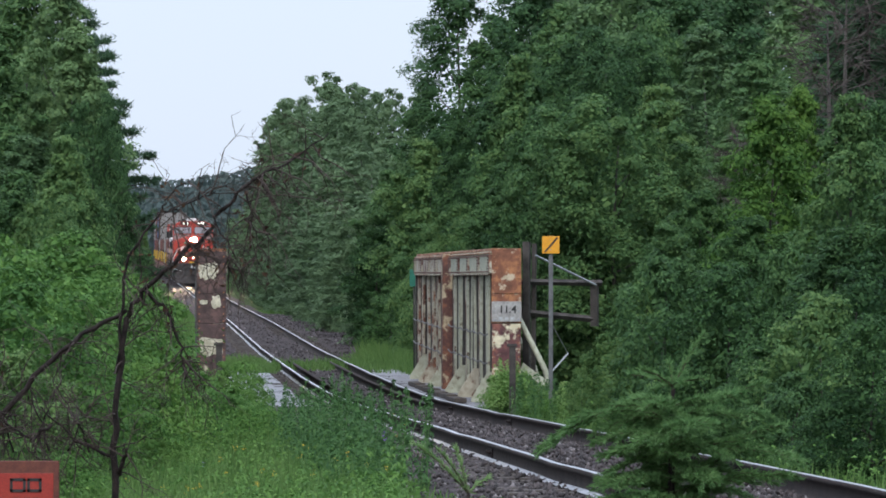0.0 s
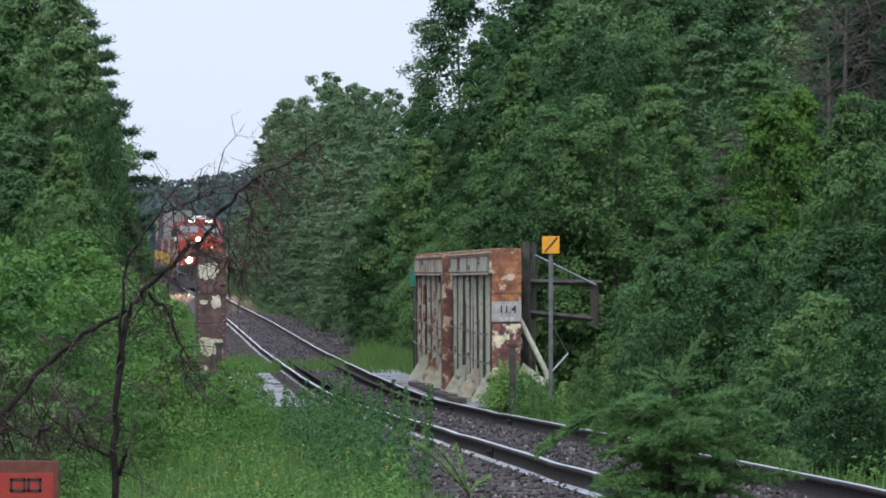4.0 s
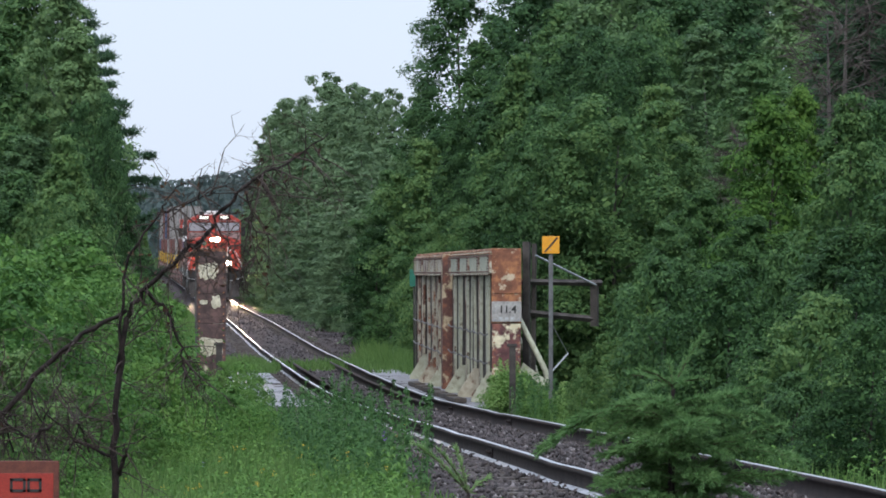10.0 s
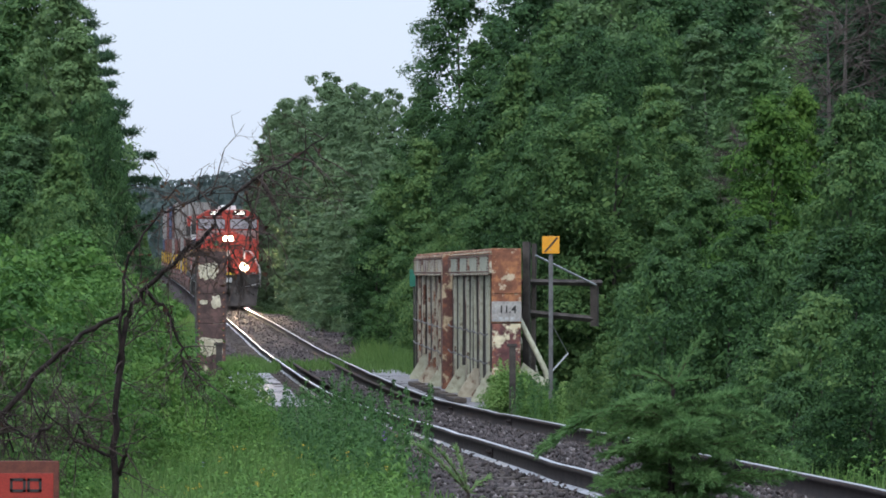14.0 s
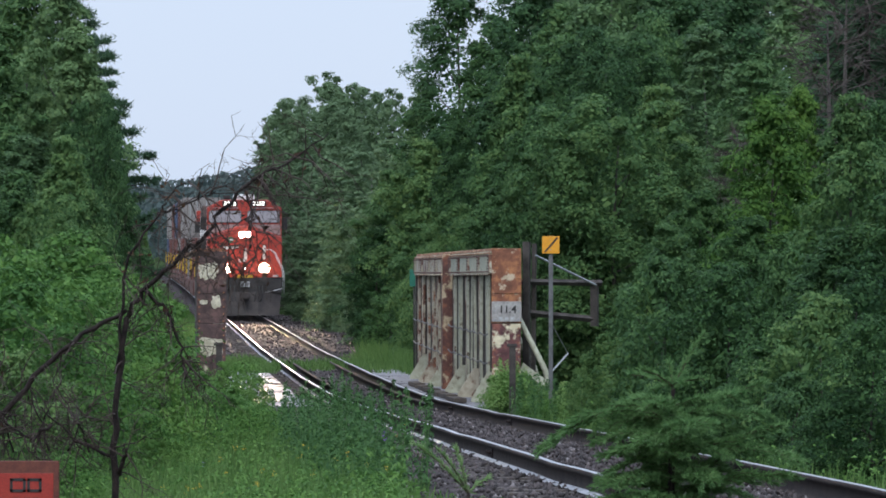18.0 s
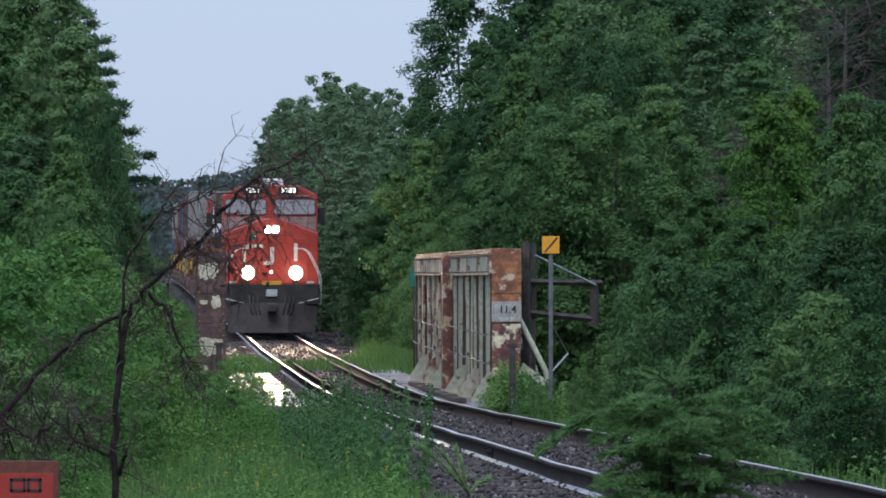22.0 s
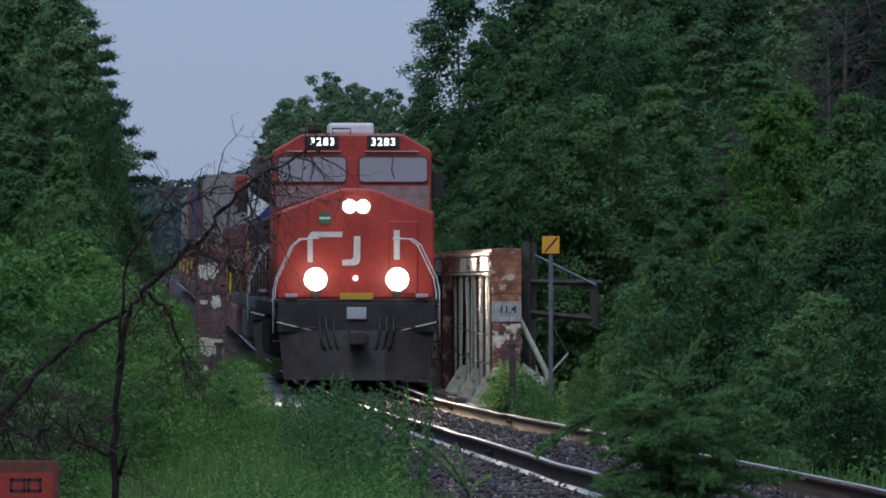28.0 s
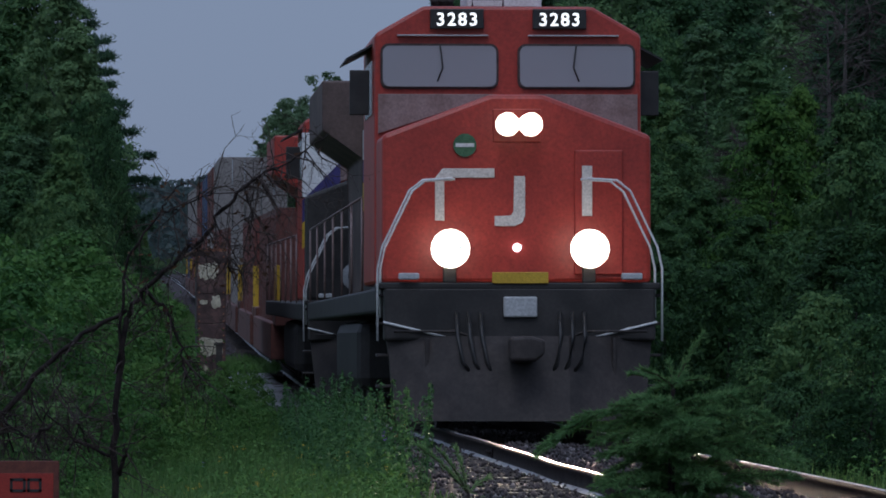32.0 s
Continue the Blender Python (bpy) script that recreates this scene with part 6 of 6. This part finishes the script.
        part("lens", cylinder((x, y + 0.405, z), (0, 1, 0), r + 0.008, 0.02, 24), M_HEADLAMP if not second else M_GLASS, h, "dazzling lit lens" if not second else "unlit lens")
        # ring added round the hood; it glows in place of the lamp glare
        ring = bmesh.new()
        rr = [[ring.verts.new((x + math.cos(2 * math.pi * k / n) * q, y + yy, z + math.sin(2 * math.pi * k / n) * q)) for k in range(n)] for q, yy in ((r + 0.021, 0.05), (r * wide, 0.07), (r * wide, 0.10), (r + 0.021, 0.10))]
        for ra, rb in zip(rr, rr[1:] + rr[:1]):
            for k in range(n):
                ring.faces.new((ra[k], ra[(k + 1) % n], rb[(k + 1) % n], rb[k]))
        bmesh.ops.recalc_face_normals(ring, faces=ring.faces[:])
        part("lamp_glass", ring, M_GLARE_RING if not second else M_GREYPAINT, h, "glowing ring added for lamp glare" if not second else "")

    part("headlamp_plate", box(-0.26, 0.26, 0.755, 0.79, 3.08, 3.44, 0.012), M_LOCO_RED, t)
    for x in (-0.125, 0.125):
        lamp(x, 0.34, 3.26, 0.085, "headlamp")
    for x in (-0.745, 0.745):
        lamp(x, 0.20, 1.93, 0.09, "ditch_lamp", 2.3)
        part("lamp_bracket", box(x - 0.07, x + 0.07, 0.38, 0.48, 1.57, 1.84, 0.01), M_LOCO_BLACK, t)
    if not second:
        part("small_lamp", cylinder((0, 0.735, 1.95), (0, 1, 0), 0.045, 0.04, 16), M_PILOT_LAMP, t, "small lit white lamp")
    # long hood, walkway and running gear
    part("engine_hood", prism([(-0.92, 1.57), (0.92, 1.57), (0.92, 3.9), (0.7, 4.35), (-0.7, 4.35), (-0.92, 3.9)], 4.6, 16.5, 0.03), M_LOCO_BLACK, t, "sooty black engine hood")
    part("hood_stripe", box(-0.93, 0.93, 6.0, 7.6, 1.9, 3.6, 0.01), M_LOGO, t, "off-white stripe on the hood")
    part("radiator", prism([(-0.92, 1.57), (0.92, 1.57), (0.92, 3.5), (1.5, 3.85), (1.5, 4.55), (-1.5, 4.55), (-1.5, 3.85), (-0.92, 3.5)], 16.5, 21.4, 0.03), M_SOOTGREY if not second else M_LOCO_RED, t,
         "wide radiator housing")
    if not second:
        def side_band(pts, mat, label):
            bm = bmesh.new()
            A = [bm.verts.new((-0.945, y, z)) for y, z in pts]
            B = [bm.verts.new((-0.923, y, z)) for y, z in pts]
            n = len(pts)
            bm.faces.new(A), bm.faces.new(B[::-1])
            for k in range(n):
                bm.faces.new((A[(k + 1) % n], A[k], B[k], B[(k + 1) % n]))
            bmesh.ops.recalc_face_normals(bm, faces=bm.faces[:])
            part("side_band", bm, mat, t, label)

        side_band([(9.0, 3.05), (16.3, 3.45), (16.3, 3.85), (9.0, 3.85)], M_WHITE, "white band on the hood")
        side_band([(9.0, 2.6), (16.3, 3.15), (16.3, 3.43), (9.0, 3.03)], M_BLUE, "deep blue slanting band")
        side_band([(9.0, 2.15), (16.3, 2.75), (16.3, 3.13), (9.0, 2.58)], M_YELLOW_PAINT, "yellow slanting band")
    part("underframe", box(-1.5, 1.5, 1.2, 22.2, 1.25, 1.52, 0.03), M_LOCO_BLACK, t)
    for sx in (-1, 1):
        part("side_handrail", tube([(sx * 1.48, 4.8, 2.6), (sx * 1.48, 21.8, 2.6)], 0.014, 6), M_SHEEN_GREY, t)
        for k in range(7):
            part("stanchion", tube([(sx * 1.48, 4.8 + k * 2.8, 1.52), (sx * 1.48, 4.8 + k * 2.8, 2.6)], 0.014, 6), M_SHEEN_GREY, t)
    part("fuel_tank", box(-1.4, 1.4, 7.8, 14.0, 0.35, 1.2, 0.15), M_LOCO_BLACK, t)
    if second:
        part("striped_panel", box(-1.49, -0.9, 1.98, 2.0, 3.15, 4.15, 0.004), M_WHITE, t, "white panel")
        part("stripe", prism([(-1.49, 2.75), (-0.9, 3.35), (-0.9, 3.7), (-1.49, 3.1)], 1.955, 1.975), M_BLUE, t, "deep blue slanting stripe")
        part("stripe", prism([(-1.49, 2.35), (-0.9, 2.95), (-0.9, 3.35), (-1.49, 2.75)], 1.955, 1.975), M_YELLOW_PAINT, t, "yellow slanting stripe")
    bogie(t, 3.2, 3.8, 3)
    bogie(t, 18.8, 3.8, 3)
    return t


PAINTS = {}


def stack_car(colours, heights, label):
    """A low well wagon with two steel boxes stacked in it; its front end at y = 0."""
    t = thing("container_wagon", Matrix(), label, "freight wagon", "train")
    part("well", box(-1.35, 1.35, 1.8, 18.2, 0.32, 1.05, 0.03), PAINTS["rail_red"], t, "rust-red wagon well")
    part("end_platform", box(-1.3, 1.3, 0.2, 2.2, 1.0, 1.25, 0.03), PAINTS["rail_red"], t)
    part("end_platform", box(-1.3, 1.3, 17.8, 19.8, 1.0, 1.25, 0.03), PAINTS["rail_red"], t)
    for sx in (-1, 1):
        for y in (0.5, 19.5):
            part("ladder", box(min(sx * 1.2, sx * 1.3), max(sx * 1.2, sx * 1.3), y - 0.03, y + 0.03, 1.2, 2.2, 0.004), M_YELLOW_PAINT, t)
    z = 0.75
    for name, h in zip(colours, heights):
        y0, y1 = 2.6, 17.4
        mat = PAINTS[name]
        c = part("container", box(-1.2, 1.2, y0, y1, z, z + h), mat, t, name.replace("_", " ") + " steel container")
        for sx in (-1, 1):
            part("corner_post", box(min(sx * 1.12, sx * 1.225), max(sx * 1.12, sx * 1.225), y0 - 0.02, y0 + 0.12, z, z + h, 0.01), mat, c)
            part("corner_post", box(min(sx * 1.12, sx * 1.225), max(sx * 1.12, sx * 1.225), y1 - 0.12, y1 + 0.02, z, z + h, 0.01), mat, c)
            ribs = bmesh.new()
            for k in range(30):
                yy = y0 + 0.35 + k * (y1 - y0 - 0.6) / 30
                box(min(sx * 1.2, sx * 1.222), max(sx * 1.2, sx * 1.222), yy, yy + 0.22, z + 0.15, z + h - 0.12, 0, ribs)
            part("side_ribs", ribs, mat, c)
        for x in (-0.75, -0.3, 0.3, 0.75):
            part("lock_rod", cylinder((x, y0 - 0.035, z + h / 2), (0, 0, 1), 0.02, h - 0.2, 8), M_GALV, c)
        part("header", box(-1.2, 1.2, y0 - 0.015, y0 + 0.06, z + h - 0.14, z + h + 0.004, 0.006), mat, c)
        part("door_seam", box(-0.015, 0.015, y0 - 0.012, y0 + 0.02, z + 0.1, z + h - 0.15), M_BLACK, c)
        z += h + 0.03
    bogie(t, 1.2, 1.75, 2)
    bogie(t, 18.8, 1.75, 2)
    return t


PAINTS["rail_red"] = container_paint("rail_red_paint", (0.13, 0.045, 0.035))
PAINTS["pale_grey"] = container_paint("pale_grey_paint", (0.27, 0.25, 0.24))
PAINTS["rust_red"] = container_paint("rust_red_paint", (0.16, 0.045, 0.035))
PAINTS["dull_blue"] = container_paint("dull_blue_paint", (0.05, 0.08, 0.16))
PAINTS["white"] = container_paint("white_box_paint", (0.6, 0.6, 0.6))


def build_train():
    out = [(locomotive(), 0.0, 3.2, 18.8), (locomotive(True), 22.6, 3.2, 18.8)]
    loads = [("rail_red",), ("rust_red",), ("pale_grey",), ("rail_red",), ("rust_red", "pale_grey"),
             ("pale_grey", "rail_red"), ("rust_red", "dull_blue"), ("rail_red", "rust_red"), ("rust_red", "pale_grey"), ("dull_blue", "pale_grey")]
    s = 45.4
    for k, c in enumerate(loads):
        low, high = c[0].replace("_", " "), c[-1].replace("_", " ")
        h = (2.6, 2.6) if k else (2.6, 2.9)
        out.append((stack_car(c, h, f"wagon stacked {high} over {low} containers" if len(c) > 1 else f"well wagon with one {low} container"), s, 1.2, 18.8))
        s += 20.3
    return out


def rail_pose(front, a, b):
    """Pose of a vehicle whose front end is that far ahead, carried at a and b behind it."""
    pa, pb = on_track(front + a), on_track(front + b)
    way = (pb - pa).normalized()
    side = way.cross(Vector((0, 0, 1))).normalized()
    up = side.cross(way)
    m = Matrix((side, way, up)).transposed().to_4x4()
    m.translation = pa - way * a
    return m


# seconds and distance of the leading coupler
RUN = np.array([(0, 370.0), (6.5, 310.0), (13, 250.0), (19, 187.5), (24, 134.5), (27.5, 97.6), (29, 82.6), (30, 73.1), (31, 63.7), (32, 54.2)])


def run_at(t):
    """Smooth distance over time: a cubic through the table."""
    return float(np.polyval(RUN_FIT, t))


RUN_FIT = np.polyfit(RUN[:, 0], RUN[:, 1], 4, w=[1, 1, 1, 2, 2, 3, 4, 4, 4, 6])


def motions():
    for ob, behind, a, b in VEHICLES:
        rows = []
        for k in range(65):
            t = k * 0.5
            rows.append((t, rail_pose(run_at(t) - 0.7 + behind, a, b)))
        walk(ob, rows)

# ---------------------------------------------------------------- build
build_ground()
build_bridge()
build_wayside()
VEHICLES = build_train()
build_woods()
build_far_woods()
build_grass()
build_dead_branch()
build_young_spruces()
build_track()
build_stones()
motions()
